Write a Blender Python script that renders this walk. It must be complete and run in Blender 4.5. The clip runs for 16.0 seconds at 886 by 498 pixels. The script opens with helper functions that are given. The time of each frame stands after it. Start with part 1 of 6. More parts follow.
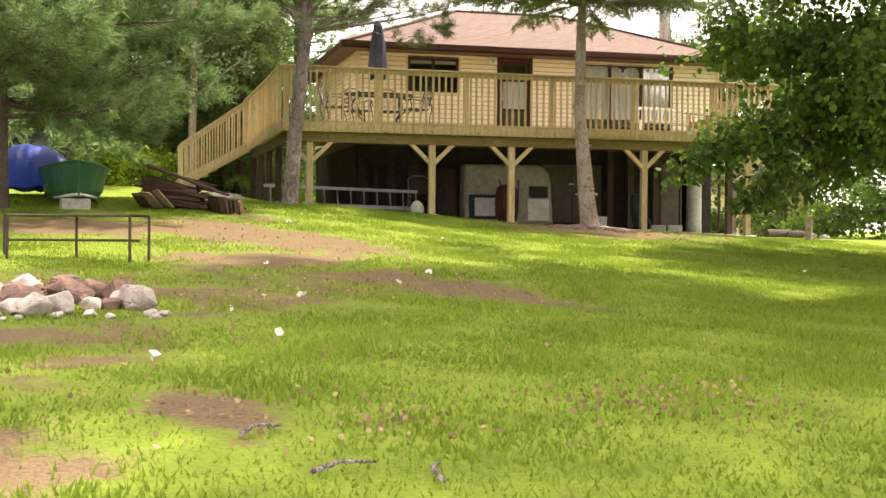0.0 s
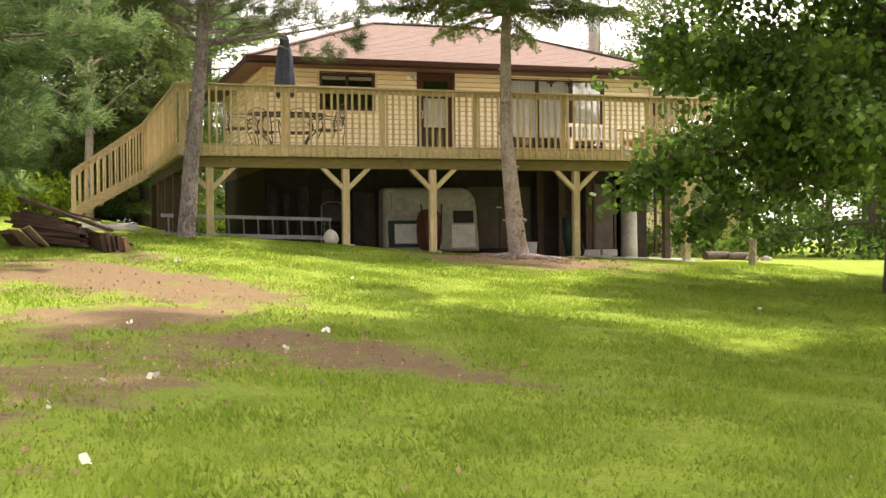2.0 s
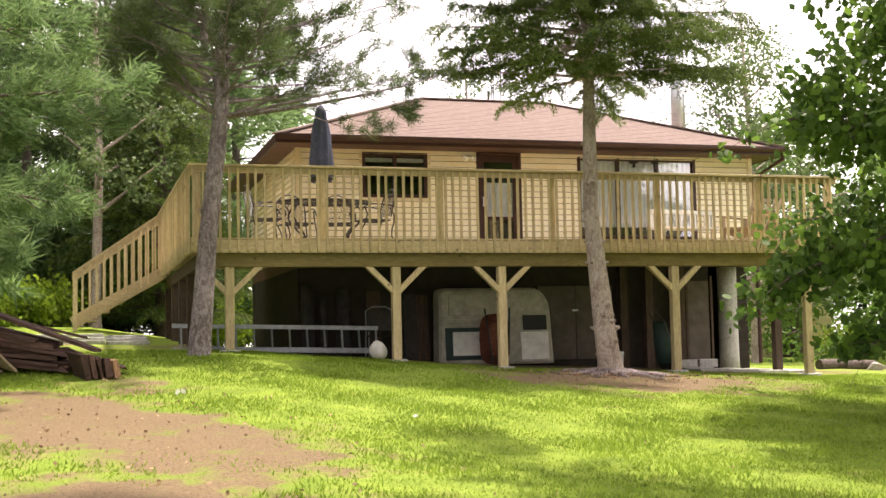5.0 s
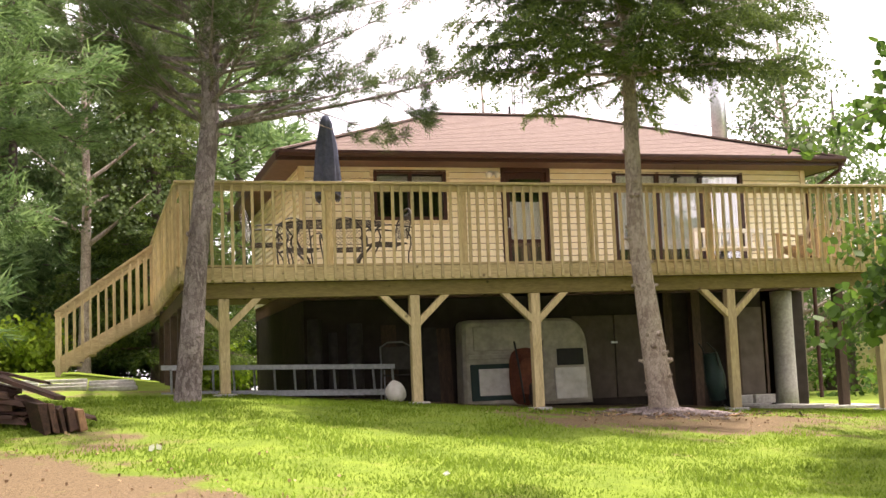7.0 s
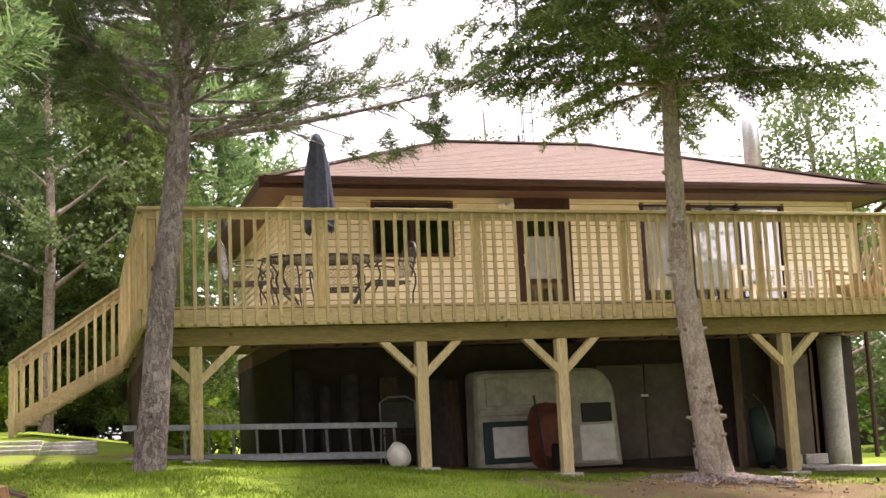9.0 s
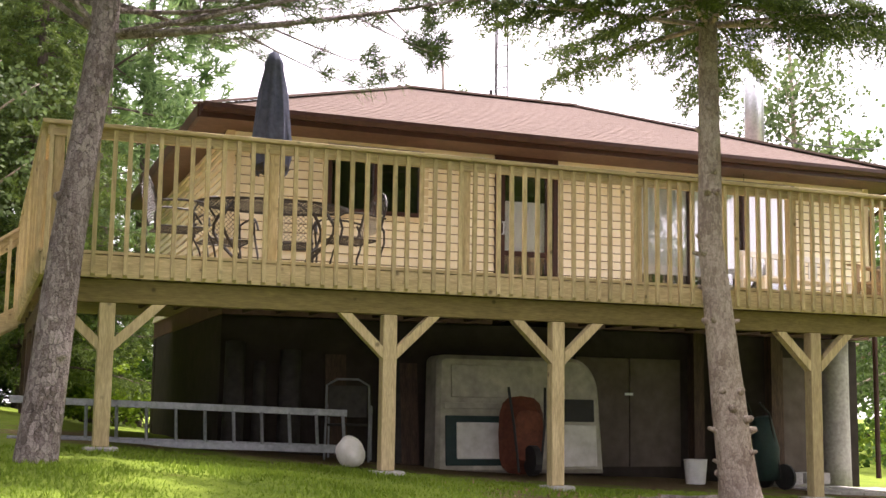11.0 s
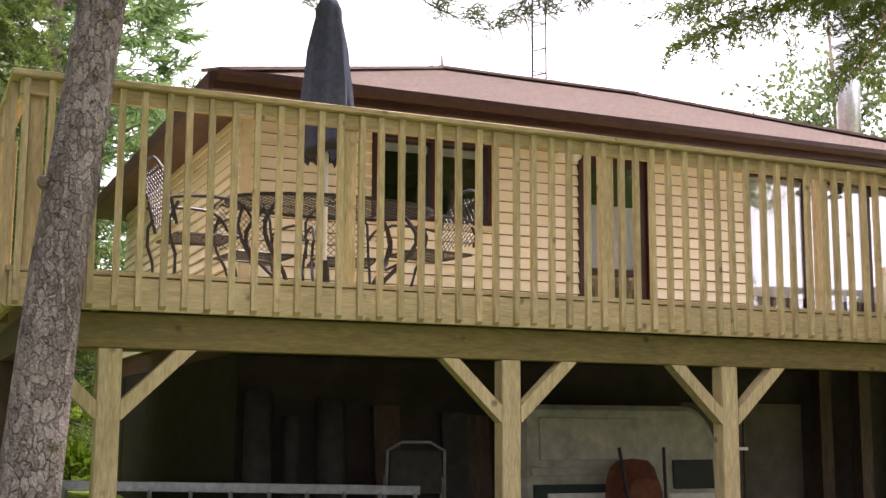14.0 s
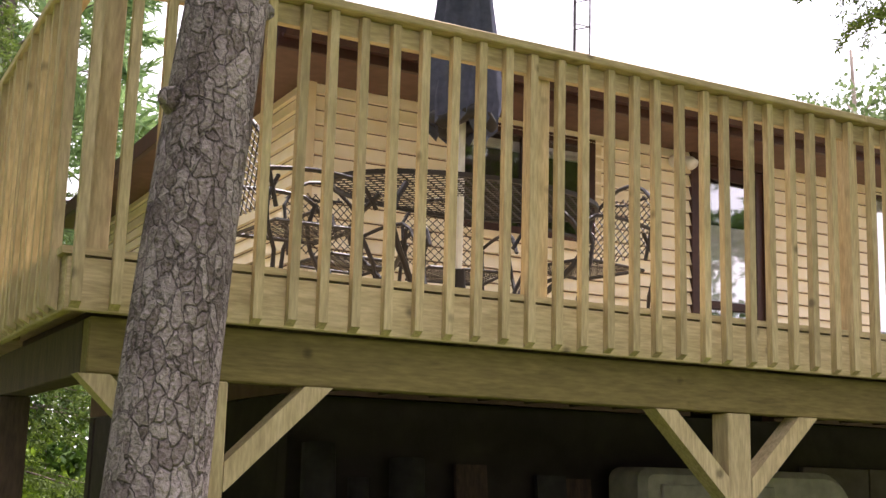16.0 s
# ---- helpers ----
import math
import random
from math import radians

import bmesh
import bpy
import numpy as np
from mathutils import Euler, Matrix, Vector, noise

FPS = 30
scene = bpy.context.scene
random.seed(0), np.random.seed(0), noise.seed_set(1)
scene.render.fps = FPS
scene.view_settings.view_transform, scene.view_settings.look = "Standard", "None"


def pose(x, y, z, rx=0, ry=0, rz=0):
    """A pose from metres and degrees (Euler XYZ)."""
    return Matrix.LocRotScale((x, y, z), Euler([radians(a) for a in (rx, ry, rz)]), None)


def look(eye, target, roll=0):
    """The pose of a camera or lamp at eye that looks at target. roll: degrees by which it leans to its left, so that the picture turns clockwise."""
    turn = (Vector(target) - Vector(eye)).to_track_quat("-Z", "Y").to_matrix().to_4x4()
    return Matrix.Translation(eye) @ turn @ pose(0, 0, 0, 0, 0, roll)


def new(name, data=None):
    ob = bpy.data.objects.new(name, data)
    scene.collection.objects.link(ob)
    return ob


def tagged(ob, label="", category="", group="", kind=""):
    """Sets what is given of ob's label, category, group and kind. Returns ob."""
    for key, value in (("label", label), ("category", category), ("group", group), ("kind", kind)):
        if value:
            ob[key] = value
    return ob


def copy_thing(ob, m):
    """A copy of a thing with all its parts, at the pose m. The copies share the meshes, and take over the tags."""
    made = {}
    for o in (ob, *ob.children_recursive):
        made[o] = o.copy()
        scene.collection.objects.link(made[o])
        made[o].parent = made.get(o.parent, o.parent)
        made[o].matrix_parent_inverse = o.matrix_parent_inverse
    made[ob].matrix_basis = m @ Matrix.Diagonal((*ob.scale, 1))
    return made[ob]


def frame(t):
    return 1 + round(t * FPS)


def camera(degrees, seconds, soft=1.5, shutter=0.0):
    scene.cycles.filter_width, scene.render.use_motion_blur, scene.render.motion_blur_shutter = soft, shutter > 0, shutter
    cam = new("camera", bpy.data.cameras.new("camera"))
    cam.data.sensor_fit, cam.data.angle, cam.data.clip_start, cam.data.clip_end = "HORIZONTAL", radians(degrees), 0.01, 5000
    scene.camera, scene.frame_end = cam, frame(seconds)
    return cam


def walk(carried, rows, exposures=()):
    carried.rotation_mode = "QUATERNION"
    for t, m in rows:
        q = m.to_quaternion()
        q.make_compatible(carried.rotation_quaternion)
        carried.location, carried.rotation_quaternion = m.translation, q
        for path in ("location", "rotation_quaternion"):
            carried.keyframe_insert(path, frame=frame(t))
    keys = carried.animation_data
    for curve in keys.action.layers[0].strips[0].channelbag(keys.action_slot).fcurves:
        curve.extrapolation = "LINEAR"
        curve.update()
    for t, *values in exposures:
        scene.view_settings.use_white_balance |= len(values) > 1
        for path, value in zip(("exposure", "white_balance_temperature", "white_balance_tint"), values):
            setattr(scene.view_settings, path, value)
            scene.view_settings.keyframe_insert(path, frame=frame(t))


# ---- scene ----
cam = camera(39.7, 16.0)
PATH = [
    (0, (-3.939, -25.784, -0.511), (-3.424, -23.851, -0.544), 0.4),
    (0.5, (-3.637, -25.319, -0.368), (-3.07, -23.401, -0.381), 0.1),
    (1, (-3.469, -24.743, -0.266), (-2.86, -22.838, -0.257), -0.2),
    (1.5, (-3.277, -24.164, -0.206), (-2.652, -22.264, -0.188), -0.4),
    (2, (-3.071, -23.681, -0.199), (-2.449, -21.781, -0.208), -0.6),
    (2.5, (-3.011, -23.298, -0.152), (-2.398, -21.394, -0.183), -0.6),
    (3, (-2.888, -22.164, -0.069), (-2.288, -20.256, -0.069), -0.6),
    (3.5, (-2.736, -21.161, -0.02), (-2.142, -19.252, 0.021), -0.6),
    (4, (-2.599, -20.515, 0.024), (-2.009, -18.606, 0.11), -0.4),
    (4.5, (-2.494, -19.942, 0.089), (-1.909, -18.036, 0.242), -0.3),
    (4.7, (-2.394, -19.649, 0.094), (-1.814, -17.74, 0.241), -0.7),
    (6.8, (-1.742, -17.041, 0.097), (-1.192, -15.13, 0.311), -2.3),
    (7, (-1.708, -16.788, 0.086), (-1.158, -14.877, 0.299), -2.3),
    (7.5, (-1.552, -16.19, 0.133), (-1.007, -14.279, 0.356), -2.5),
    (8, (-1.408, -15.492, 0.177), (-0.865, -13.583, 0.423), -2.5),
    (8.5, (-1.32, -14.846, 0.188), (-0.771, -12.942, 0.458), -2.7),
    (9, (-1.257, -14.27, 0.202), (-0.691, -12.375, 0.498), -2.6),
    (9.2, (-1.222, -14.0, 0.218), (-0.65, -12.108, 0.523), -2.5),
    (11.3, (-1.034, -11.058, 0.459), (-0.329, -9.204, 0.715), 0.9),
    (11.5, (-1.034, -10.861, 0.509), (-0.317, -9.013, 0.777), 0.4),
    (12, (-1.055, -10.187, 0.575), (-0.299, -8.366, 0.906), 0.6),
    (12.5, (-1.071, -9.603, 0.636), (-0.297, -7.804, 1.041), 0.3),
    (13, (-1.092, -8.911, 0.689), (-0.304, -7.11, 1.057), 0.3),
    (13.5, (-1.134, -8.24, 0.743), (-0.333, -6.43, 1.032), -0.1),
    (14, (-1.155, -7.516, 0.838), (-0.353, -5.706, 1.127), 0.3),
    (14.5, (-1.197, -6.822, 0.894), (-0.384, -5.021, 1.207), 0.3),
    (15, (-1.251, -6.07, 0.946), (-0.417, -4.282, 1.274), 0.6),
    (15.5, (-1.372, -5.331, 1.043), (-0.488, -3.565, 1.358), 1.4),
    (16, (-1.465, -4.685, 0.961), (-0.541, -2.949, 1.324), 1.6),
]
walk(cam, [(t, look(eye, target, roll)) for t, eye, target, roll in PATH],
     exposures=((0.0, 1.34, 7150, 18), (3.0, 1.24, 6850, 19), (7.0, 1.30, 6600, 22), (16.0, 1.27, 6150, 27)))

# ---------------------------------------------------------------- light
SUN_EL, SUN_AZ = radians(64), radians(62)          # azimuth from +y towards +x
world = bpy.data.worlds.new("sky")
scene.world = world
world.use_nodes = True
wt = world.node_tree
wt.nodes.clear()
w_out = wt.nodes.new("ShaderNodeOutputWorld")
w_bg = wt.nodes.new("ShaderNodeBackground")
w_sky = wt.nodes.new("ShaderNodeTexSky")
w_sky.sky_type = 'NISHITA'
w_sky.sun_disc = False
w_sky.sun_elevation, w_sky.sun_rotation = SUN_EL, SUN_AZ
w_sky.dust_density, w_sky.air_density = 4.0, 1.0
w_co = wt.nodes.new("ShaderNodeTexCoord")
w_no = wt.nodes.new("ShaderNodeTexNoise")
w_no.inputs["Scale"].default_value = 2.2
w_no.inputs["Detail"].default_value = 5
w_ra = wt.nodes.new("ShaderNodeValToRGB")
w_ra.color_ramp.elements[0].position, w_ra.color_ramp.elements[1].position = 0.30, 0.62
w_ra.color_ramp.elements[0].color = (0.62, 0.62, 0.62, 1)
w_ra.color_ramp.elements[1].color = (1, 1, 1, 1)
w_mx = wt.nodes.new("ShaderNodeMix")
w_mx.data_type = 'RGBA'
w_mx.inputs[7].default_value = (10.8, 10.4, 10.2, 1)   # bright thin cloud
wt.links.new(w_co.outputs["Generated"], w_no.inputs["Vector"])
wt.links.new(w_no.outputs["Fac"], w_ra.inputs["Fac"])
wt.links.new(w_ra.outputs["Color"], w_mx.inputs[0])
wt.links.new(w_sky.outputs["Color"], w_mx.inputs[6])
wt.links.new(w_mx.outputs[2], w_bg.inputs["Color"])
w_bg.inputs["Strength"].default_value = 0.13
wt.links.new(w_bg.outputs[0], w_out.inputs[0])

sun = new("sun", bpy.data.lights.new("sun", 'SUN'))
sun.data.energy, sun.data.angle, sun.data.color = 4.2, radians(1.5), (1.0, 0.93, 0.80)
sun.matrix_world = look((math.sin(SUN_AZ) * math.cos(SUN_EL) * 60, math.cos(SUN_AZ) * math.cos(SUN_EL) * 60, math.sin(SUN_EL) * 60), (0, 0, 0))

# ---------------------------------------------------------------- materials
def mat(name, c1, c2=None, scale=6.0, rough=0.8, bump=0.2, stretch=(1, 1, 1), metal=0.0, big=None, vary=0.0,
        spec=0.3, fine=4.0, knots=False):
    """A worn natural surface: two noise scales mix two or three colours; bump by the fine one."""
    m = bpy.data.materials.new(name)
    m.use_nodes = True
    t = m.node_tree
    b = t.nodes["Principled BSDF"]
    L = t.links.new
    tc = t.nodes.new("ShaderNodeTexCoord")
    mp = t.nodes.new("ShaderNodeMapping")
    mp.inputs["Scale"].default_value = stretch
    oi = t.nodes.new("ShaderNodeObjectInfo")
    sh = t.nodes.new("ShaderNodeVectorMath")
    sh.operation = 'MULTIPLY_ADD'
    sh.inputs[1].default_value = (31, 17, 23)
    L(oi.outputs["Random"], sh.inputs[0])
    L(tc.outputs["Object"], mp.inputs["Vector"])
    L(mp.outputs[0], sh.inputs[2])
    n1 = t.nodes.new("ShaderNodeTexNoise")
    n1.inputs["Scale"].default_value = scale
    n1.inputs["Detail"].default_value = 6
    n1.inputs["Roughness"].default_value = 0.65
    L(sh.outputs[0], n1.inputs["Vector"])
    n2 = t.nodes.new("ShaderNodeTexNoise")
    n2.inputs["Scale"].default_value = scale * fine
    n2.inputs["Detail"].default_value = 4
    L(sh.outputs[0], n2.inputs["Vector"])
    c2 = c2 or tuple(v * 0.7 for v in c1)
    r = t.nodes.new("ShaderNodeValToRGB")
    r.color_ramp.elements[0].position, r.color_ramp.elements[1].position = 0.32, 0.68
    r.color_ramp.elements[0].color, r.color_ramp.elements[1].color = (*c2, 1), (*c1, 1)
    L(n1.outputs["Fac"], r.inputs["Fac"])
    mx = t.nodes.new("ShaderNodeMix")
    mx.data_type, mx.blend_type = 'RGBA', 'OVERLAY'
    mx.inputs[0].default_value = 0.35
    L(r.outputs["Color"], mx.inputs[6])
    L(n2.outputs["Fac"], mx.inputs[7])
    col = mx.outputs[2]
    if knots:
        of = t.nodes.new("ShaderNodeVectorMath")
        of.operation = 'MULTIPLY_ADD'
        of.inputs[1].default_value = (31, 17, 23)
        L(oi.outputs["Random"], of.inputs[0])
        L(tc.outputs["Object"], of.inputs[2])
        vo = t.nodes.new("ShaderNodeTexVoronoi")
        vo.inputs["Scale"].default_value = 4.2
        L(of.outputs[0], vo.inputs["Vector"])
        kr = t.nodes.new("ShaderNodeMapRange")
        kr.inputs["From Min"].default_value, kr.inputs["From Max"].default_value = 0.05, 0.13
        kr.inputs["To Min"].default_value = 0.42
        L(vo.outputs["Distance"], kr.inputs["Value"])
        km = t.nodes.new("ShaderNodeMix")
        km.data_type, km.blend_type = 'RGBA', 'MULTIPLY'
        km.inputs[0].default_value = 1.0
        L(col, km.inputs[6])
        L(kr.outputs[0], km.inputs[7])
        col = km.outputs[2]
    if vary:
        hs = t.nodes.new("ShaderNodeHueSaturation")
        mr = t.nodes.new("ShaderNodeMapRange")
        mr.inputs["To Min"].default_value, mr.inputs["To Max"].default_value = 1 - vary, 1 + vary
        L(oi.outputs["Random"], mr.inputs["Value"])
        L(mr.outputs[0], hs.inputs["Value"])
        L(col, hs.inputs["Color"])
        col = hs.outputs["Color"]
    L(col, b.inputs["Base Color"])
    b.inputs["Roughness"].default_value = rough
    b.inputs["Metallic"].default_value = metal
    b.inputs["Specular IOR Level"].default_value = spec
    if bump:
        bp = t.nodes.new("ShaderNodeBump")
        bp.inputs["Strength"].default_value = bump
        bp.inputs["Distance"].default_value = 0.01
        L(n2.outputs["Fac"], bp.inputs["Height"])
        L(bp.outputs[0], b.inputs["Normal"])
    return m


def leafy(name, c1, c2, trans=0.35, rough=0.6):
    """Leaf or needle: colour varies island by island, part of the light passes through."""
    m = bpy.data.materials.new(name)
    m.use_nodes = True
    t = m.node_tree
    b = t.nodes["Principled BSDF"]
    L = t.links.new
    ge = t.nodes.new("ShaderNodeNewGeometry")
    tc = t.nodes.new("ShaderNodeTexCoord")
    no = t.nodes.new("ShaderNodeTexNoise")
    no.inputs["Scale"].default_value = 0.9
    no.inputs["Detail"].default_value = 3
    L(tc.outputs["Object"], no.inputs["Vector"])
    ad = t.nodes.new("ShaderNodeMath")
    ad.operation = 'MULTIPLY_ADD'
    ad.inputs[1].default_value = 0.55
    L(ge.outputs["Random Per Island"], ad.inputs[0])
    sb = t.nodes.new("ShaderNodeMath")
    sb.operation = 'SUBTRACT'
    sb.inputs[1].default_value = 0.28
    L(no.outputs["Fac"], sb.inputs[0])
    L(sb.outputs[0], ad.inputs[2])
    r = t.nodes.new("ShaderNodeValToRGB")
    r.color_ramp.elements[0].position, r.color_ramp.elements[1].position = 0.15, 0.8
    r.color_ramp.elements[0].color, r.color_ramp.elements[1].color = (*c2, 1), (*c1, 1)
    L(ad.outputs[0], r.inputs["Fac"])
    L(r.outputs["Color"], b.inputs["Base Color"])
    b.inputs["Roughness"].default_value = rough
    b.inputs["Specular IOR Level"].default_value = 0.25
    tr = t.nodes.new("ShaderNodeBsdfTranslucent")
    L(r.outputs["Color"], tr.inputs["Color"])
    mi = t.nodes.new("ShaderNodeMixShader")
    mi.inputs[0].default_value = trans
    L(b.outputs[0], mi.inputs[1])
    L(tr.outputs[0], mi.inputs[2])
    L(mi.outputs[0], t.nodes["Material Output"].inputs["Surface"])
    return m


def bark_mat(name, c1, c2, scale=9.0, depth=0.5):
    """Flaky bark: upright scales of uneven tone with thin dark cracks between them, over a slow drift."""
    m = bpy.data.materials.new(name)
    m.use_nodes = True
    t = m.node_tree
    b = t.nodes["Principled BSDF"]
    L = t.links.new
    tc = t.nodes.new("ShaderNodeTexCoord")

    def noise_tex(sc, detail):
        n = t.nodes.new("ShaderNodeTexNoise")
        n.inputs["Scale"].default_value, n.inputs["Detail"].default_value = sc, detail
        L(tc.outputs["Object"], n.inputs["Vector"])
        return n
    wo = noise_tex(18, 4)
    ma = t.nodes.new("ShaderNodeVectorMath")
    ma.operation = 'MULTIPLY_ADD'
    ma.inputs[1].default_value = (0.05, 0.05, 0.05)
    L(wo.outputs["Color"], ma.inputs[0])
    L(tc.outputs["Object"], ma.inputs[2])
    mp = t.nodes.new("ShaderNodeMapping")
    mp.inputs["Scale"].default_value = (1.7, 1.7, 0.75)
    L(ma.outputs[0], mp.inputs["Vector"])

    def voro(feature):
        v = t.nodes.new("ShaderNodeTexVoronoi")
        v.feature = feature
        v.inputs["Scale"].default_value = scale
        L(mp.outputs[0], v.inputs["Vector"])
        return v
    cell, edge = voro('F1'), voro('DISTANCE_TO_EDGE')
    crack = t.nodes.new("ShaderNodeMapRange")
    crack.inputs["From Max"].default_value = 0.07
    crack.inputs["To Min"].default_value = 0.58
    L(edge.outputs["Distance"], crack.inputs["Value"])
    big, fine = noise_tex(3.0, 3), noise_tex(70, 6)
    bw = t.nodes.new("ShaderNodeSeparateColor")
    L(cell.outputs["Color"], bw.inputs[0])

    def math_node(op, a, c):
        n = t.nodes.new("ShaderNodeMath")
        n.operation = op
        for k, v in ((0, a), (1, c)):
            if isinstance(v, float):
                n.inputs[k].default_value = v
            else:
                L(v, n.inputs[k])
        return n.outputs[0]
    tone = math_node('ADD', math_node('MULTIPLY', bw.outputs[0], 0.42), math_node('MULTIPLY', fine.outputs["Fac"], 0.8))
    tone = math_node('ADD', tone, math_node('SUBTRACT', big.outputs["Fac"], 0.5))
    r2 = t.nodes.new("ShaderNodeValToRGB")
    r2.color_ramp.elements[0].position, r2.color_ramp.elements[1].position = 0.34, 0.80
    r2.color_ramp.elements[0].color, r2.color_ramp.elements[1].color = (*c2, 1), (*c1, 1)
    L(tone, r2.inputs["Fac"])
    mx = t.nodes.new("ShaderNodeMix")
    mx.data_type, mx.blend_type = 'RGBA', 'MULTIPLY'
    mx.inputs[0].default_value = 1.0
    L(r2.outputs["Color"], mx.inputs[6])
    L(crack.outputs[0], mx.inputs[7])
    L(mx.outputs[2], b.inputs["Base Color"])
    b.inputs["Roughness"].default_value = 0.9
    b.inputs["Specular IOR Level"].default_value = 0.2
    bp = t.nodes.new("ShaderNodeBump")
    bp.inputs["Strength"].default_value = depth
    bp.inputs["Distance"].default_value = 0.05
    L(math_node('ADD', math_node('MULTIPLY', crack.outputs[0], 1.2), math_node('ADD', bw.outputs[1], tone)), bp.inputs["Height"])
    L(bp.outputs[0], b.inputs["Normal"])
    return m


def glass_mat(name, tint, rough=0.03):
    """Window pane: part mirror of the sky and trees, part see-through."""
    m = bpy.data.materials.new(name)
    m.use_nodes = True
    t = m.node_tree
    t.nodes.clear()
    o = t.nodes.new("ShaderNodeOutputMaterial")
    g = t.nodes.new("ShaderNodeBsdfGlossy")
    g.inputs["Roughness"].default_value = rough
    p = t.nodes.new("ShaderNodeBsdfTransparent")
    p.inputs["Color"].default_value = (*tint, 1)
    f = t.nodes.new("ShaderNodeLayerWeight")
    f.inputs["Blend"].default_value = 0.5
    k = t.nodes.new("ShaderNodeMapRange")
    k.inputs["To Min"].default_value, k.inputs["To Max"].default_value = 0.12, 0.55
    t.links.new(f.outputs["Facing"], k.inputs["Value"])
    mi = t.nodes.new("ShaderNodeMixShader")
    t.links.new(k.outputs[0], mi.inputs[0])
    t.links.new(p.outputs[0], mi.inputs[1])
    t.links.new(g.outputs[0], mi.inputs[2])
    t.links.new(mi.outputs[0], o.inputs[0])
    return m


M_DECK = mat("treated_pine", (0.55, 0.445, 0.255), (0.40, 0.31, 0.165), 3.0, 0.75, 0.25, (7, 7, 1), vary=0.14, knots=True)
M_DECKX = mat("treated_pine_long", (0.52, 0.415, 0.24), (0.39, 0.30, 0.16), 3.0, 0.75, 0.25, (1, 7, 7), vary=0.08, knots=True)
M_DECKY = mat("treated_pine_side", (0.52, 0.415, 0.24), (0.39, 0.30, 0.16), 3.0, 0.75, 0.25, (7, 1, 7), vary=0.08)
# Beam darker than the other pine: partly age, partly rim shade in the colour.
M_BEAM = mat("weathered_shaded_beam", (0.215, 0.165, 0.060), (0.15, 0.115, 0.042), 3.0, 0.8, 0.25, (1, 7, 7), knots=True)
M_DARKWOOD = mat("dark_wood", (0.10, 0.065, 0.045), (0.05, 0.035, 0.028), 3.0, 0.85, 0.4, (6, 6, 1), vary=0.15)
M_CONC = mat("concrete", (0.45, 0.44, 0.40), (0.33, 0.32, 0.29), 5.0, 0.9, 0.3)
M_SIDING = mat("tan_siding", (0.87, 0.79, 0.61), (0.83, 0.74, 0.55), 1.3, 0.5, 0.05, (1, 1, 1), vary=0.02)
M_TRIM = mat("tan_trim", (0.70, 0.59, 0.39), (0.64, 0.53, 0.34), 2.0, 0.5, 0.05)
M_BROWN = mat("dark_brown_paint", (0.060, 0.026, 0.020), (0.040, 0.018, 0.015), 4.0, 0.45, 0.05)
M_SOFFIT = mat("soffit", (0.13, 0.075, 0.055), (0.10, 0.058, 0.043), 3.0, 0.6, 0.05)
M_ROOF = mat("shingles", (0.190, 0.138, 0.116), (0.140, 0.100, 0.084), 9.0, 0.95, 0.5, (1, 1, 1), fine=6)
M_STEEL = mat("galvanised", (0.62, 0.63, 0.65), (0.50, 0.51, 0.53), 6.0, 0.4, 0.05, metal=0.7)
M_ALU = mat("aluminium", (0.31, 0.32, 0.33), (0.23, 0.24, 0.25), 6.0, 0.45, 0.05, metal=0.6)
M_IRON = mat("black_iron", (0.022, 0.021, 0.021), (0.035, 0.028, 0.024), 12.0, 0.5, 0.1)
M_RUSTIRON = mat("rusty_iron", (0.035, 0.028, 0.026), (0.07, 0.045, 0.033), 10.0, 0.7, 0.2)
M_NAVY = mat("navy_canvas", (0.095, 0.105, 0.160), (0.060, 0.070, 0.115), 5.0, 0.85, 0.2)
M_WHITE = mat("white_enamel", (0.78, 0.78, 0.75), (0.70, 0.70, 0.67), 4.0, 0.4, 0.03)
M_CURTAIN = mat("white_curtain", (0.86, 0.86, 0.86), (0.80, 0.80, 0.81), 2.0, 0.9, 0.1, (6, 6, 1))
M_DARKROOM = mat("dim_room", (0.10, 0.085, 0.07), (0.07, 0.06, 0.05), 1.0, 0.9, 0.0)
M_GLASS = glass_mat("window_glass", (0.92, 0.93, 0.94))
# The gloom under the deck is put into these two dark colours.
M_BASE = mat("shaded_basement_block", (0.045, 0.036, 0.029), (0.030, 0.024, 0.020), 1.6, 0.9, 0.3)
M_BASEDOOR = mat("dim_grey_brown_panel", (0.125, 0.102, 0.082), (0.090, 0.073, 0.058), 1.3, 0.8, 0.15)
M_PANELW = mat("old_white_fibreglass", (0.46, 0.43, 0.34), (0.32, 0.30, 0.235), 2.0, 0.6, 0.1)
M_PANELL = mat("pale_canvas", (0.76, 0.73, 0.66), (0.60, 0.58, 0.52), 2.5, 0.7, 0.1)
M_RUST = mat("rust_red", (0.17, 0.055, 0.030), (0.10, 0.035, 0.022), 5.0, 0.75, 0.3)
M_ROCK = mat("field_stone", (0.46, 0.42, 0.38), (0.24, 0.21, 0.19), 5.0, 0.9, 0.6, vary=0.25)
M_CHAR = mat("red_stone", (0.19, 0.115, 0.090), (0.095, 0.062, 0.052), 6.0, 0.9, 0.6, vary=0.25)
M_PLANK = mat("rotten_plank", (0.115, 0.062, 0.045), (0.045, 0.028, 0.023), 4.0, 0.85, 0.5, (1, 6, 6), vary=0.3)
M_CUT = mat("cut_wood", (0.42, 0.26, 0.15), (0.30, 0.17, 0.10), 5.0, 0.8, 0.3)
M_PLANKP = mat("weathered_board", (0.33, 0.25, 0.16), (0.22, 0.165, 0.105), 4.0, 0.85, 0.3, (6, 6, 1))
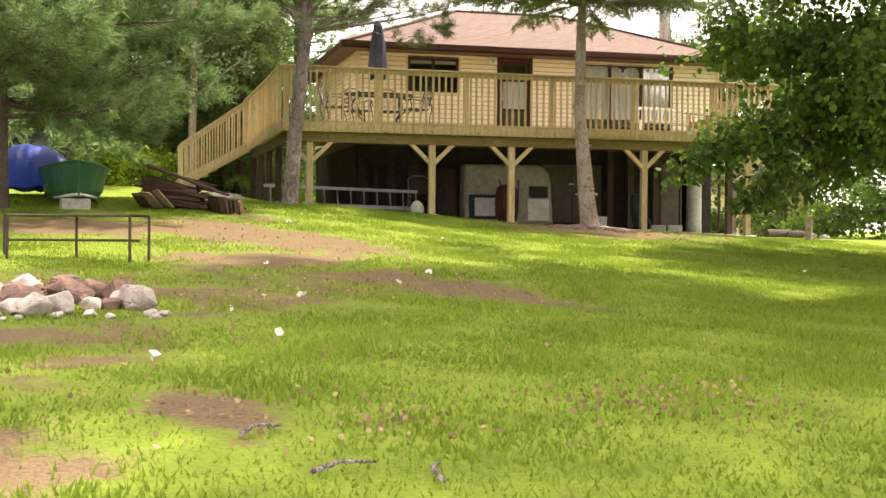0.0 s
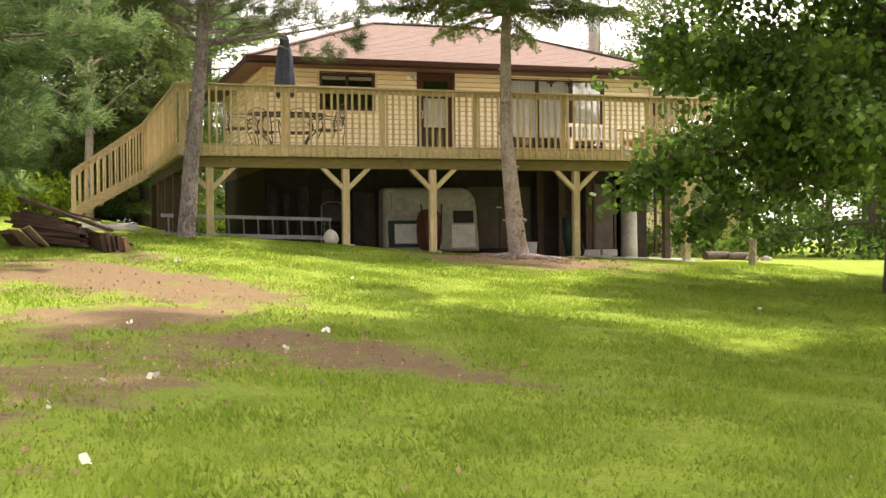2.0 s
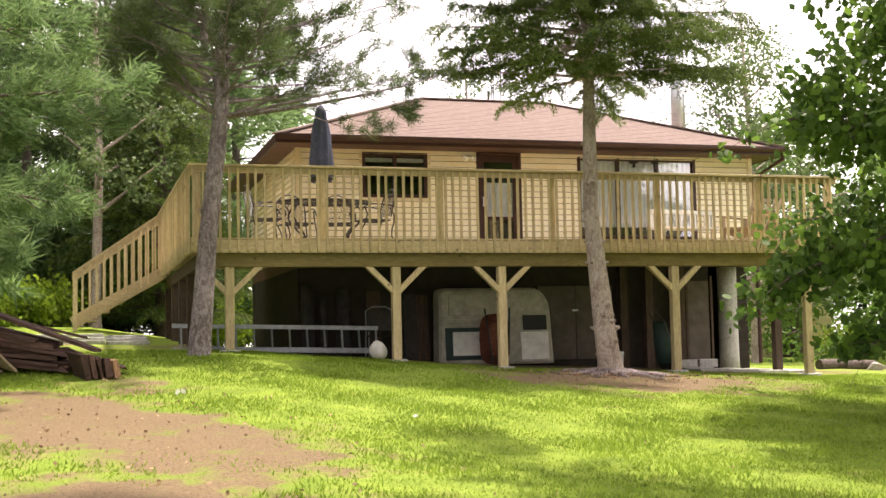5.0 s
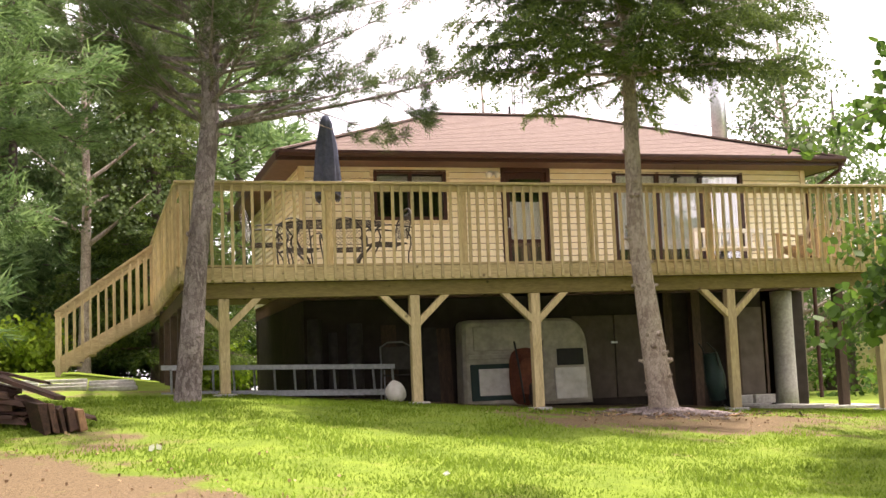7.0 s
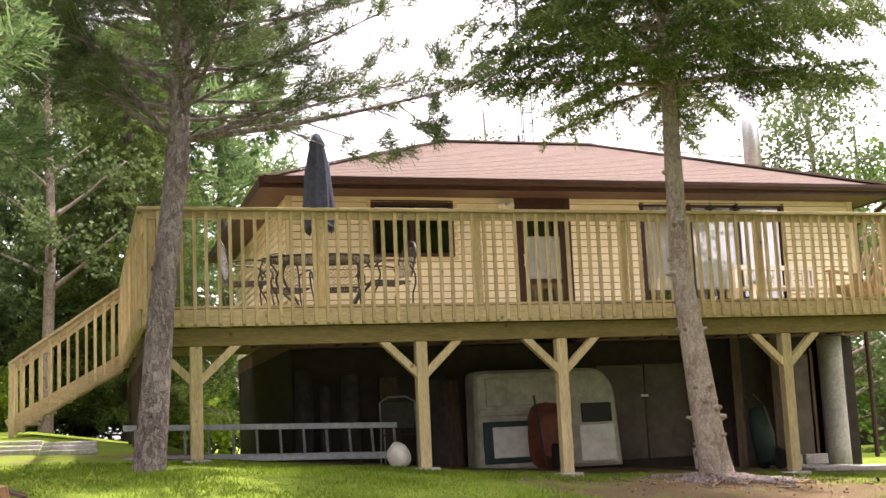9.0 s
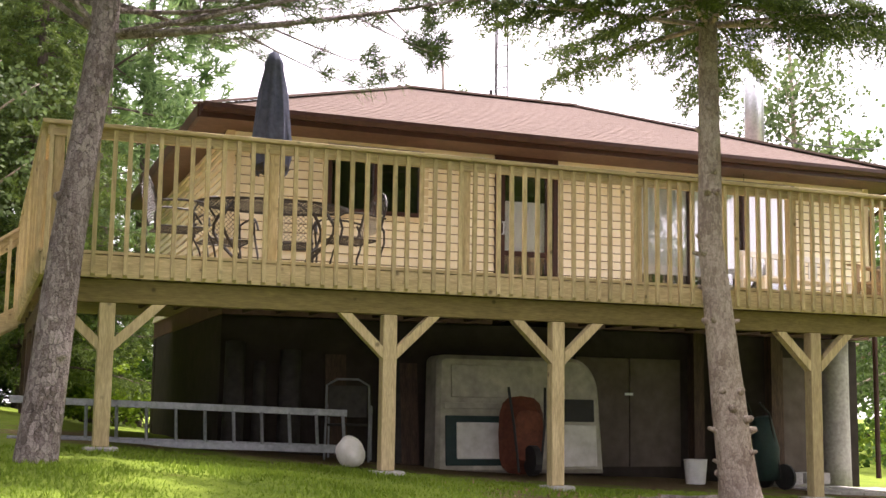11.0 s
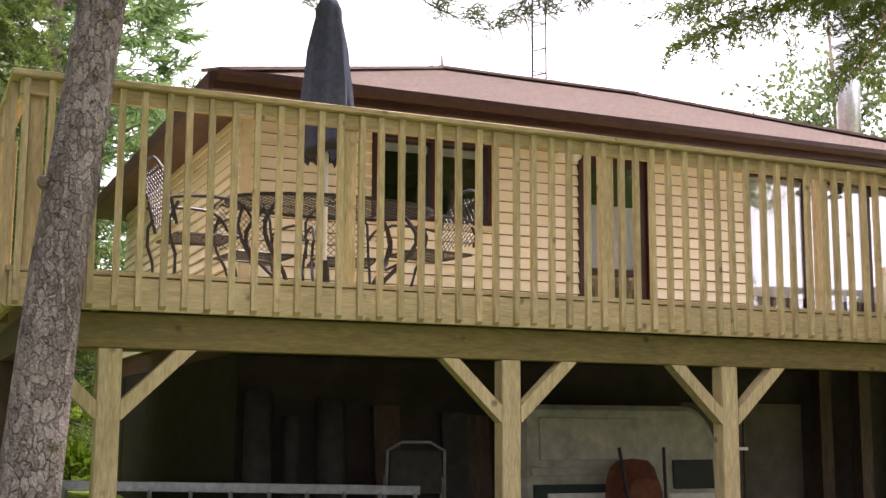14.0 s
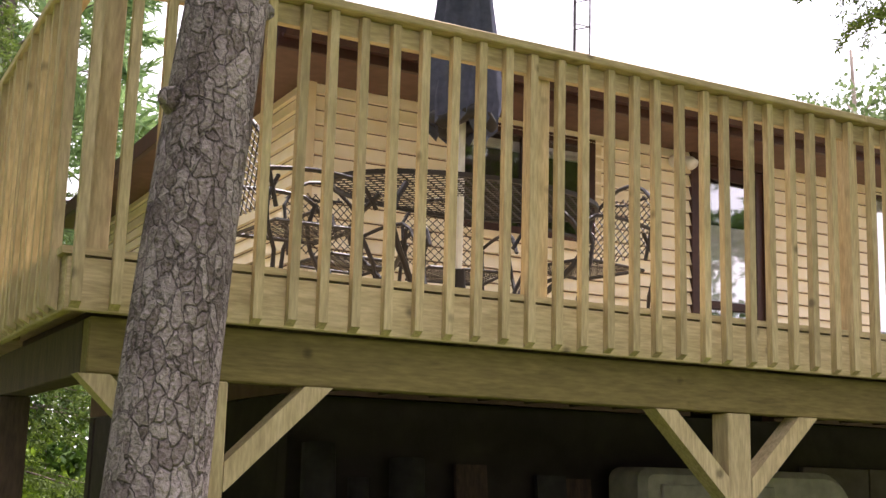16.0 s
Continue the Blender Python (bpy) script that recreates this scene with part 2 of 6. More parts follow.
M_TARP = mat("blue_tarp", (0.035, 0.075, 0.42), (0.025, 0.05, 0.30), 3.0, 0.4, 0.4)
M_GREENHULL = mat("green_hull", (0.030, 0.135, 0.065), (0.022, 0.10, 0.05), 3.0, 0.4, 0.1)
M_BLACK = mat("black_plastic", (0.02, 0.02, 0.02), (0.03, 0.03, 0.03), 6.0, 0.5, 0.05)
M_TEAL = mat("dark_teal_cover", (0.020, 0.045, 0.040), (0.03, 0.05, 0.045), 6.0, 0.6, 0.2)
M_BARK1 = bark_mat("pine_bark", (0.46, 0.385, 0.375), (0.20, 0.155, 0.150), 17.0, 1.0)
M_BARK2 = bark_mat("spruce_bark", (0.46, 0.385, 0.325), (0.25, 0.195, 0.160), 24.0, 0.5)
M_BARK3 = bark_mat("dark_bark", (0.16, 0.125, 0.105), (0.09, 0.07, 0.06), 18.0, 0.5)
M_PINE = leafy("pine_needles", (0.150, 0.205, 0.070), (0.055, 0.085, 0.032), 0.35)
M_WPINE = leafy("soft_pine_needles", (0.225, 0.330, 0.120), (0.080, 0.145, 0.055), 0.52)
M_SPRUCE = leafy("spruce_needles", (0.150, 0.215, 0.036), (0.035, 0.060, 0.020), 0.4)
M_MAPLE = leafy("maple_leaves", (0.150, 0.260, 0.040), (0.040, 0.085, 0.020), 0.5)
M_MAPLED = leafy("dark_maple_leaves", (0.140, 0.240, 0.036), (0.036, 0.076, 0.018), 0.5)
# Darkened for the stored things: under-deck shade put into the colour.
M_STORE = mat("shaded_store", (0.055, 0.050, 0.045), (0.035, 0.032, 0.029), 3.0, 0.9, 0.2)
M_BIRCH = leafy("birch_leaves", (0.150, 0.210, 0.075), (0.060, 0.095, 0.035), 0.45)
M_BUSH = leafy("bright_bush", (0.300, 0.420, 0.035), (0.120, 0.200, 0.020), 0.5)
M_GRASS = leafy("grass_blades", (0.232, 0.330, 0.036), (0.140, 0.215, 0.026), 0.5, 0.8)
M_DRYLEAF = leafy("fallen_leaves", (0.42, 0.30, 0.17), (0.16, 0.10, 0.06), 0.2, 0.8)


# ---------------------------------------------------------------- builders
def box(bm, x0, x1, y0, y1, z0, z1):
    vs = [bm.verts.new(p) for p in ((x0, y0, z0), (x1, y0, z0), (x1, y1, z0), (x0, y1, z0), (x0, y0, z1), (x1, y0, z1), (x1, y1, z1), (x0, y1, z1))]
    for f in ((3, 2, 1, 0), (4, 5, 6, 7), (0, 1, 5, 4), (1, 2, 6, 5), (2, 3, 7, 6), (3, 0, 4, 7)):
        bm.faces.new([vs[i] for i in f])
    return bm


def beam(bm, p, q, w, h, up=(0, 0, 1)):
    """A squared timber from p to q, w wide and h high."""
    p, q = Vector(p), Vector(q)
    d = (q - p).normalized()
    s = d.cross(Vector(up))
    if s.length < 1e-4:
        s = Vector((1, 0, 0))
    s.normalize()
    u = s.cross(d)
    vs = []
    for e in (p, q):
        for a, b in ((-1, -1), (1, -1), (1, 1), (-1, 1)):
            vs.append(bm.verts.new(e + s * a * w / 2 + u * b * h / 2))
    for f in ((0, 1, 2, 3), (7, 6, 5, 4), (0, 4, 5, 1), (1, 5, 6, 2), (2, 6, 7, 3), (3, 7, 4, 0)):
        bm.faces.new([vs[i] for i in f])
    return bm


def tube(bm, pts, radii, n=8, caps=True):
    """A round rod through pts with a radius at each."""
    rings = []
    pts = [Vector(p) for p in pts]
    if not hasattr(radii, "__len__"):
        radii = [radii] * len(pts)
    ref = Vector((0.31, 0.17, 0.93))
    for i, p in enumerate(pts):
        d = (pts[min(i + 1, len(pts) - 1)] - pts[max(i - 1, 0)]).normalized()
        s = d.cross(ref)
        if s.length < 0.05:
            s = d.cross(Vector((1, 0, 0)))
        s.normalize()
        u = s.cross(d)
        rings.append([bm.verts.new(p + (s * math.cos(2 * math.pi * k / n) + u * math.sin(2 * math.pi * k / n)) * radii[i]) for k in range(n)])
    for a, b in zip(rings, rings[1:]):
        for k in range(n):
            bm.faces.new((a[k], a[(k + 1) % n], b[(k + 1) % n], b[k]))
    if caps:
        bm.faces.new(rings[0][::-1])
        bm.faces.new(rings[-1])
    return bm


def to_mesh(name, bm, material, bevel=0.0, smooth=False):
    if bevel:
        bmesh.ops.bevel(bm, geom=list(bm.edges), offset=bevel, segments=1, affect='EDGES')
    bmesh.ops.recalc_face_normals(bm, faces=bm.faces)
    me = bpy.data.meshes.new(name)
    bm.to_mesh(me)
    bm.free()
    me.materials.append(material)
    if smooth:
        me.polygons.foreach_set("use_smooth", [True] * len(me.polygons))
    return me


def part(name, bm, material, parent=None, label="", bevel=0.0, smooth=False):
    ob = new(name, to_mesh(name, bm, material, bevel, smooth))
    ob.parent = parent
    return tagged(ob, label)


def piece(name, me, parent, m):
    """One more piece on a shared mesh."""
    ob = new(name, me)
    ob.parent = parent
    ob.matrix_basis = m
    return ob


def thing(name, label, category, at=(0, 0, 0), rz=0, group="", kind=""):
    ob = new(name)
    ob.empty_display_size = 0.2
    ob.matrix_basis = pose(*at, 0, 0, rz)
    return tagged(ob, label, category, group, kind)


def np_mesh(name, verts, faces, material, smooth=False):
    """A mesh from arrays of vertices and of triangles or quads."""
    me = bpy.data.meshes.new(name)
    k = faces.shape[1]
    me.vertices.add(len(verts))
    me.vertices.foreach_set("co", np.ascontiguousarray(verts, dtype=np.float32).ravel())
    me.loops.add(faces.size)
    me.loops.foreach_set("vertex_index", np.ascontiguousarray(faces, dtype=np.int32).ravel())
    me.polygons.add(len(faces))
    me.polygons.foreach_set("loop_start", np.arange(0, faces.size, k, dtype=np.int32))
    me.polygons.foreach_set("loop_total", np.full(len(faces), k, dtype=np.int32))
    if smooth:
        me.polygons.foreach_set("use_smooth", np.ones(len(faces), dtype=bool))
    me.update(calc_edges=True)
    me.materials.append(material)
    return me


B = bmesh.new
RNG = np.random.default_rng(7)

# ---------------------------------------------------------------- ground
GY = ((-90, -4.2), (-40, -2.9), (-26, -1.95), (-24, -1.72), (-20, -1.38), (-17, -1.28), (-14, -1.15), (-11, -0.92), (-8, -0.68),
      (-5, -0.42), (-2, -0.10), (0, 0.0), (3, 0.05), (60, 0.3), (400, 0.4))
GX = ((-200, 0.5), (-30, 0.45), (-8, 0.15), (-3, 0.06), (0, 0.0), (2.7, -0.226), (4.5, -0.385), (7.7, -0.54), (10.3, -0.67), (20, -0.9), (200, -1.2))


def g(x, y):
    """Height of the lawn."""
    b = np.interp(y, [a for a, _ in GY], [v for _, v in GY])
    s = np.interp(x, [a for a, _ in GX], [v for _, v in GX]) * np.interp(y, [-30, -10, 0], [0.35, 0.7, 1.0])
    back = 0.42 * np.clip((np.asarray(y) - 2.0) / 6.0, 0, 1) * np.clip((1.0 - np.asarray(x)) / 3.0, 0, 1)
    return b + s + back


def bare(x, y):
    """0 on grass to 1 on worn earth."""
    def blob(cx, cy, rx, ry, a):
        c, s = math.cos(a), math.sin(a)
        u, v = (x - cx) * c + (y - cy) * s, -(x - cx) * s + (y - cy) * c
        return np.sqrt((u / rx) ** 2 + (v / ry) ** 2)
    wave = 0.20 * np.sin(x * 2.7 + 1.7 * np.sin(y * 1.3)) * np.cos(y * 2.1) + 0.10 * np.sin(x * 6.1 + y * 4.3)
    worn = [(blob(-2.0, -7.7, 3.3, 1.4, -1.07), 1.1), (blob(-4.4, -6.9, 2.4, 1.6, 0), 1.1), (blob(-0.9, -13.4, 2.6, 0.85, -0.97), 0.95), (blob(-2.3, -11.0, 1.3, 1.1, 0), 1.0),
            (blob(-2.9, -14.2, 1.3, 2.2, 0), 0.70), (blob(-4.4, -17.0, 1.1, 1.3, 0), 0.66), (blob(-4.5, -13.4, 1.2, 1.0, 0), 0.60), (blob(-1.6, -4.6, 0.7, 0.9, 0), 0.7),
            (blob(-3.5, -20.05, 0.36, 0.52, 0.3), 1.1), (blob(-4.5, -20.9, 0.6, 0.5, 0), 0.9), (blob(-4.0, -18.5, 0.6, 0.22, 0.2), 0.8), (blob(-4.7, -17.3, 0.5, 0.4, 0), 1.0),
            (blob(-5.4, -19.3, 0.9, 1.2, 0), 0.8), (blob(-4.6, -22.4, 1.2, 0.35, 0.1), 0.8), (blob(5.6, -2.2, 2.5, 1.75, -0.1), 1.1), (blob(5.5, 2.4, 7.0, 1.9, 0), 1.0)]
    return np.maximum.reduce([w * np.clip((1.34 - d - wave) * 1.1, 0, 0.90) for d, w in worn])



def ground_sheet():
    xs = np.unique(np.concatenate([np.arange(-14, 16.01, 0.24), np.linspace(-14, -400, 30), np.linspace(16, 400, 30)]))
    ys = np.unique(np.concatenate([np.arange(-28, 12.01, 0.24), np.linspace(-28, -90, 14), np.linspace(12, 420, 34)]))
    X, Y = np.meshgrid(xs, ys)
    Z = g(X, Y)
    near = (np.abs(X) < 16) & (Y > -29) & (Y < 12)
    Z = Z + np.where(near, (np.sin(X * 2.3 + np.sin(Y * 1.7)) * np.cos(Y * 2.9 + 0.6 * np.sin(X * 3.1))) * 0.012, 0)
    verts = np.stack([X.ravel(), Y.ravel(), Z.ravel()], 1)
    nx, ny = len(xs), len(ys)
    i = (np.arange(ny - 1)[:, None] * nx + np.arange(nx - 1)[None]).ravel()
    faces = np.stack([i, i + 1, i + nx + 1, i + nx], 1)
    m = bpy.data.materials.new("lawn")
    m.use_nodes = True
    t = m.node_tree
    b = t.nodes["Principled BSDF"]
    L = t.links.new
    at = t.nodes.new("ShaderNodeAttribute")
    at.attribute_name = "bare"
    tc = t.nodes.new("ShaderNodeTexCoord")

    def noise_node(scale, detail=6, rough=0.6):
        n = t.nodes.new("ShaderNodeTexNoise")
        n.inputs["Scale"].default_value, n.inputs["Detail"].default_value, n.inputs["Roughness"].default_value = scale, detail, rough
        L(tc.outputs["Object"], n.inputs["Vector"])
        return n

    def ramp(fac, a, ca, c, cc):
        r = t.nodes.new("ShaderNodeValToRGB")
        r.color_ramp.elements[0].position, r.color_ramp.elements[1].position = a, c
        r.color_ramp.elements[0].color, r.color_ramp.elements[1].color = (*ca, 1), (*cc, 1)
        L(fac, r.inputs["Fac"])
        return r.outputs["Color"]
    n_mid, n_fine, n_big = noise_node(2.2), noise_node(38, 4, 0.7), noise_node(0.35, 3)
    grass = ramp(n_mid.outputs["Fac"], 0.3, (0.125, 0.185, 0.025), 0.7, (0.215, 0.290, 0.038))
    g2 = t.nodes.new("ShaderNodeMix")
    g2.data_type, g2.blend_type = 'RGBA', 'OVERLAY'
    g2.inputs[0].default_value = 0.6
    L(grass, g2.inputs[6])
    L(n_fine.outputs["Fac"], g2.inputs[7])
    earth = ramp(n_fine.outputs["Fac"], 0.3, (0.095, 0.068, 0.040), 0.72, (0.235, 0.170, 0.098))
    ad = t.nodes.new("ShaderNodeMath")
    ad.operation = 'MULTIPLY_ADD'
    ad.inputs[1].default_value = 2.5
    sb = t.nodes.new("ShaderNodeMath")
    sb.operation = 'SUBTRACT'
    sb.inputs[1].default_value = 0.56
    L(n_mid.outputs["Fac"], sb.inputs[0])
    L(sb.outputs[0], ad.inputs[0])
    L(at.outputs["Fac"], ad.inputs[2])
    k = t.nodes.new("ShaderNodeMapRange")
    k.inputs["From Min"].default_value, k.inputs["From Max"].default_value = 0.12, 0.58
    L(ad.outputs[0], k.inputs["Value"])
    mx = t.nodes.new("ShaderNodeMix")
    mx.data_type = 'RGBA'
    L(k.outputs[0], mx.inputs[0])
    L(g2.outputs[2], mx.inputs[6])
    L(earth, mx.inputs[7])
    L(mx.outputs[2], b.inputs["Base Color"])
    b.inputs["Roughness"].default_value = 0.95
    b.inputs["Specular IOR Level"].default_value = 0.1
    bp = t.nodes.new("ShaderNodeBump")
    bp.inputs["Strength"].default_value, bp.inputs["Distance"].default_value = 0.7, 0.03
    L(n_fine.outputs["Fac"], bp.inputs["Height"])
    L(bp.outputs[0], b.inputs["Normal"])
    me = np_mesh("ground", verts, faces, m, True)
    a = me.attributes.new("bare", 'FLOAT', 'POINT')
    a.data.foreach_set("value", bare(verts[:, 0], verts[:, 1]).astype(np.float32))
    tagged(new("ground", me), "green lawn with worn patches of bare earth", "lawn", kind="structure")


ground_sheet()


def gz(x, y):
    return float(g(x, y))


def grass_blades(count, x0, x1, y0, y1, h0, h1, name, seed):
    r = np.random.default_rng(seed)
    x, y = r.uniform(x0, x1, count * 2), r.uniform(y0, y1, count * 2)
    keep = r.uniform(0, 1, count * 2) > bare(x, y) * 1.15 + 0.25 * (np.sin(x * 2.1 + 1.3 * np.sin(y)) * np.sin(y * 1.9) > 0.5)
    x, y = x[keep][:count], y[keep][:count]
    n = len(x)
    z = g(x, y) - 0.01
    a = r.uniform(0, 2 * np.pi, n)
    h = r.uniform(h0, h1, n) * (0.6 + 0.4 * np.sin(x * 1.7 + np.cos(y * 1.3)) ** 2)
    w = r.uniform(0.006, 0.012, n)
    lean = r.uniform(0.2, 0.9, n) * h
    b = r.uniform(0, 2 * np.pi, n)
    base = np.stack([x, y, z], 1)
    side = np.stack([np.cos(a) * w, np.sin(a) * w, np.zeros(n)], 1)
    tip = base + np.stack([np.cos(b) * lean, np.sin(b) * lean, h], 1)
    verts = np.stack([base - side, base + side, tip], 1).reshape(-1, 3)
    faces = np.arange(n * 3).reshape(-1, 3)
    tagged(new(name, np_mesh(name, verts, faces, M_GRASS)), "short green lawn grass blades", "grass", kind="stuff")


grass_blades(160000, -8, 7, -24.5, -12, 0.03, 0.07, "grass", 3)
grass_blades(150000, -6, 12, -12, 0.3, 0.03, 0.065, "grass", 4)

# ---------------------------------------------------------------- deck
DZ = 1.75            # deck boards
RT = 2.895           # top of the rail
X0, X1 = -0.60, 10.86
YF = -0.15           # outer face of the rim
YS = 7.5             # back end of the side deck
deck = thing("deck", "raised deck of new treated pine on posts, with a baluster railing", "deck")


def deck_frame():
    bm = B()
    box(bm, X0, X1, YF, YF + 0.04, 1.515, DZ - 0.037)
    part("rim_board", bm, M_DECKX, deck, bevel=0.004)
    bm = B()
    box(bm, X0, X0 + 0.04, YF + 0.042, YS, 1.515, DZ - 0.002)
    part("rim_board", bm, M_DECKY, deck, bevel=0.004)
    bm = B()
    box(bm, X1 - 0.04, X1, YF + 0.042, 3.3, 1.515, DZ - 0.002)
    part("rim_board", bm, M_DECKY, deck, bevel=0.004)
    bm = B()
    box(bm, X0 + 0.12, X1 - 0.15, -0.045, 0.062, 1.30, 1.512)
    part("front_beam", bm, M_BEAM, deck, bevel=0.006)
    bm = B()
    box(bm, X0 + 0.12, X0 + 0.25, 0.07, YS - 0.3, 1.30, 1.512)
    part("side_beam", bm, M_DARKWOOD, deck, bevel=0.006)
    jm = to_mesh("joist", box(B(), -0.02, 0.02, YF + 0.05, 3.30, 1.515, 1.712), M_DARKWOOD)
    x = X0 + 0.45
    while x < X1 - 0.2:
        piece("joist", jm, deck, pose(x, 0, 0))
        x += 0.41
    # boards lie along the front, and across the side deck behind it
    fm = to_mesh("deck_board", box(B(), X0 - 0.02, X1 + 0.02, 0, 0.135, DZ - 0.028, DZ), M_DECKX)
    for i in range(24):
        piece("deck_board", fm, deck, pose(0, YF + 0.001 + i * 0.1405, 0.001))
    sm = to_mesh("deck_board", box(B(), X0 - 0.02, 1.60, 0, 0.135, DZ - 0.028, DZ), M_DECKX)
    for i in range(29):
        piece("deck_board", sm, deck, pose(0, 3.262 + i * 0.1455, 0.001))


POSTS = ((0.0, 0.0), (2.668, -0.216), (4.475, -0.369), (7.64, -0.514), (10.25, -0.637))


def deck_posts():
    for px, pz in POSTS:
        bm = B()
        box(bm, px - 0.07, px + 0.07, -0.052, 0.075, pz + 0.02, 1.298)
        part("post", bm, M_DECK, deck, bevel=0.006)
        bm = B()
        box(bm, px - 0.15, px + 0.15, -0.15, 0.15, gz(px, 0) - 0.1, pz + 0.02)
        part("footing", bm, M_CONC, deck, "small concrete footing pad", bevel=0.015)
        for s in (-1, 1):
            bm = B()
            beam(bm, (px + s * 0.045, 0.0, 0.905), (px + s * 0.50, 0.0, 1.345), 0.085, 0.105, (0, 1, 0))
            geom = bm.verts[:] + bm.edges[:] + bm.faces[:]
            bmesh.ops.bisect_plane(bm, geom=geom, plane_co=(0, 0, 1.298), plane_no=(0, 0, 1), clear_outer=True)
            geom = bm.verts[:] + bm.edges[:] + bm.faces[:]
            bmesh.ops.bisect_plane(bm, geom=geom, plane_co=(px + s * 0.071, 0, 0), plane_no=(-s, 0, 0), clear_outer=True)
            bmesh.ops.holes_fill(bm, edges=bm.edges)
            part("brace", bm, M_DECK, deck)
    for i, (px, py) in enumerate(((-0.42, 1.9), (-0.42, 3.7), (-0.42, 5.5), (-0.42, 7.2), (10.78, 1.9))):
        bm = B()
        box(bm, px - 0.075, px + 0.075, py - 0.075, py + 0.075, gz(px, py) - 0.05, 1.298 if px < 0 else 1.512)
        part("post", bm, M_DARKWOOD, deck, "dark wooden post", bevel=0.006)


def deck_rail():
    posts = [X0 + 0.11] + [1.465 + 1.955 * i for i in range(5)] + [X1 - 0.11]
    pm = to_mesh("rail_post", box(B(), -0.045, 0.045, -0.045, 0.045, DZ - 0.2, 2.852), M_DECK, 0.004)
    for x in posts:
        piece("rail_post", pm, deck, pose(x, YF + 0.09, 0.0))
    sy = [1.6, 3.3, 5.0, 6.2, YS - 0.05]
    for y in sy:
        piece("rail_post", pm, deck, pose(X0 + 0.09, y, 0.0))
    for a, b in zip([X0] + posts[2:5:2] + [posts[5]], posts[2:5:2] + [posts[5], X1]):
        bm = B()
        box(bm, a - (0.05 if a == X0 else -0.0015), b + (0.05 if b == X1 else -0.0015), YF - 0.065, YF + 0.085, 2.857, RT)
        part("cap_rail", bm, M_DECKX, deck, bevel=0.005)
    bm = B()
    box(bm, X0, X1, YF + 0.004, YF + 0.042, 2.765, 2.855)
    part("upper_rail", bm, M_DECKX, deck, bevel=0.003)
    bm = B()
    box(bm, X0 - 0.05, X0 + 0.09, YF + 0.09, YS + 0.05, 2.857, RT)
    part("cap_rail", bm, M_DECKY, deck, bevel=0.005)
    bm = B()
    box(bm, X0 + 0.004, X0 + 0.042, YF + 0.05, YS, 2.765, 2.855)
    part("upper_rail", bm, M_DECKY, deck, bevel=0.003)
    bl = B()
    box(bl, -0.019, 0.019, -0.019, 0.019, 1.545, 2.852)
    # lower end cut on a slant
    for v in bl.verts:
        if v.co.z < 1.6 and v.co.y > 0:
            v.co.z -= 0.022
    bl = to_mesh("baluster", bl, M_DECK)
    r = random.Random(5)
    x = X0 + 0.03
    while x < X1:
        piece("baluster", bl, deck, pose(x + r.uniform(-0.004, 0.004), YF - 0.0195, r.uniform(-0.006, 0.002), 0, r.uniform(-0.25, 0.25), 0))
        x += 0.1395
    y = YF + 0.13
    while y < YS:
        piece("baluster", bl, deck, pose(X0 - 0.0195, y + r.uniform(-0.004, 0.004), r.uniform(-0.006, 0.002), r.uniform(-0.25, 0.25), 0, -90))
        y += 0.1395


deck_frame()
deck_posts()
deck_rail()

# ---------------------------------------------------------------- stair at the back of the side deck
def stair():
    st = thing("stair", "wooden stair with baluster railing leading down from the deck", "stair", (X0, 6.55, 0))
    n, run = 7, 0.26
    low = gz(X0 - 1.8, 7.2)
    rise = (DZ - low) / n
    for i in range(n - 1):
        bm = B()
        z = DZ - rise * (i + 1)
        box(bm, -run * (i + 1) - 0.02, -run * i - 0.005, 0.04, 0.96, z - 0.04, z)
        part("tread", bm, M_DECKY, st, bevel=0.004)
    for yy in (0.0, 0.96):
        bm = B()
        beam(bm, (-0.01, yy + 0.02, DZ - 0.16), (-run * n + 0.05, yy + 0.02, low + 0.12), 0.038, 0.24)
        part("stringer", bm, M_DECKX, st)
        ex = -run * n + 0.1
        bm = B()
        box(bm, ex - 0.045, ex + 0.045, yy - 0.045, yy + 0.045, low - 0.05, low + 1.12)
        part("newel_post", bm, M_DECK, st, bevel=0.004)
        for dz, hh in ((1.10, 0.04), (1.02, 0.09)):
            bm = B()
            beam(bm, (0.0, yy, DZ + dz - 0.02), (ex - 0.05, yy, low + dz + 0.02), 0.12 if dz > 1.05 else 0.038, hh)
            part("handrail", bm, M_DECKX, st)
        k = int(abs(ex) / 0.135)
        bm0 = to_mesh("baluster", box(B(), -0.019, 0.019, -0.019, 0.019, -0.12, 1.06), M_DECK)
        for j in range(1, k):
            f = j / k
            piece("baluster", bm0, st, pose(ex * f, yy - 0.035, (DZ - 0.06) * (1 - f) + (low + 0.06) * f))


stair()

# ---------------------------------------------------------------- house
HX0, HX1, HY0, HY1 = 1.65, 11.2, 3.36, 9.58
EZ = 3.78            # eave
house = thing("house", "tan clapboard bungalow with dark brown trim and a brown hip roof", "house")
OPEN = ((2.90, 4.19, 2.83, 3.70), (5.18, 6.10, DZ, 3.76), (7.30, 9.92, 2.05, 3.70))


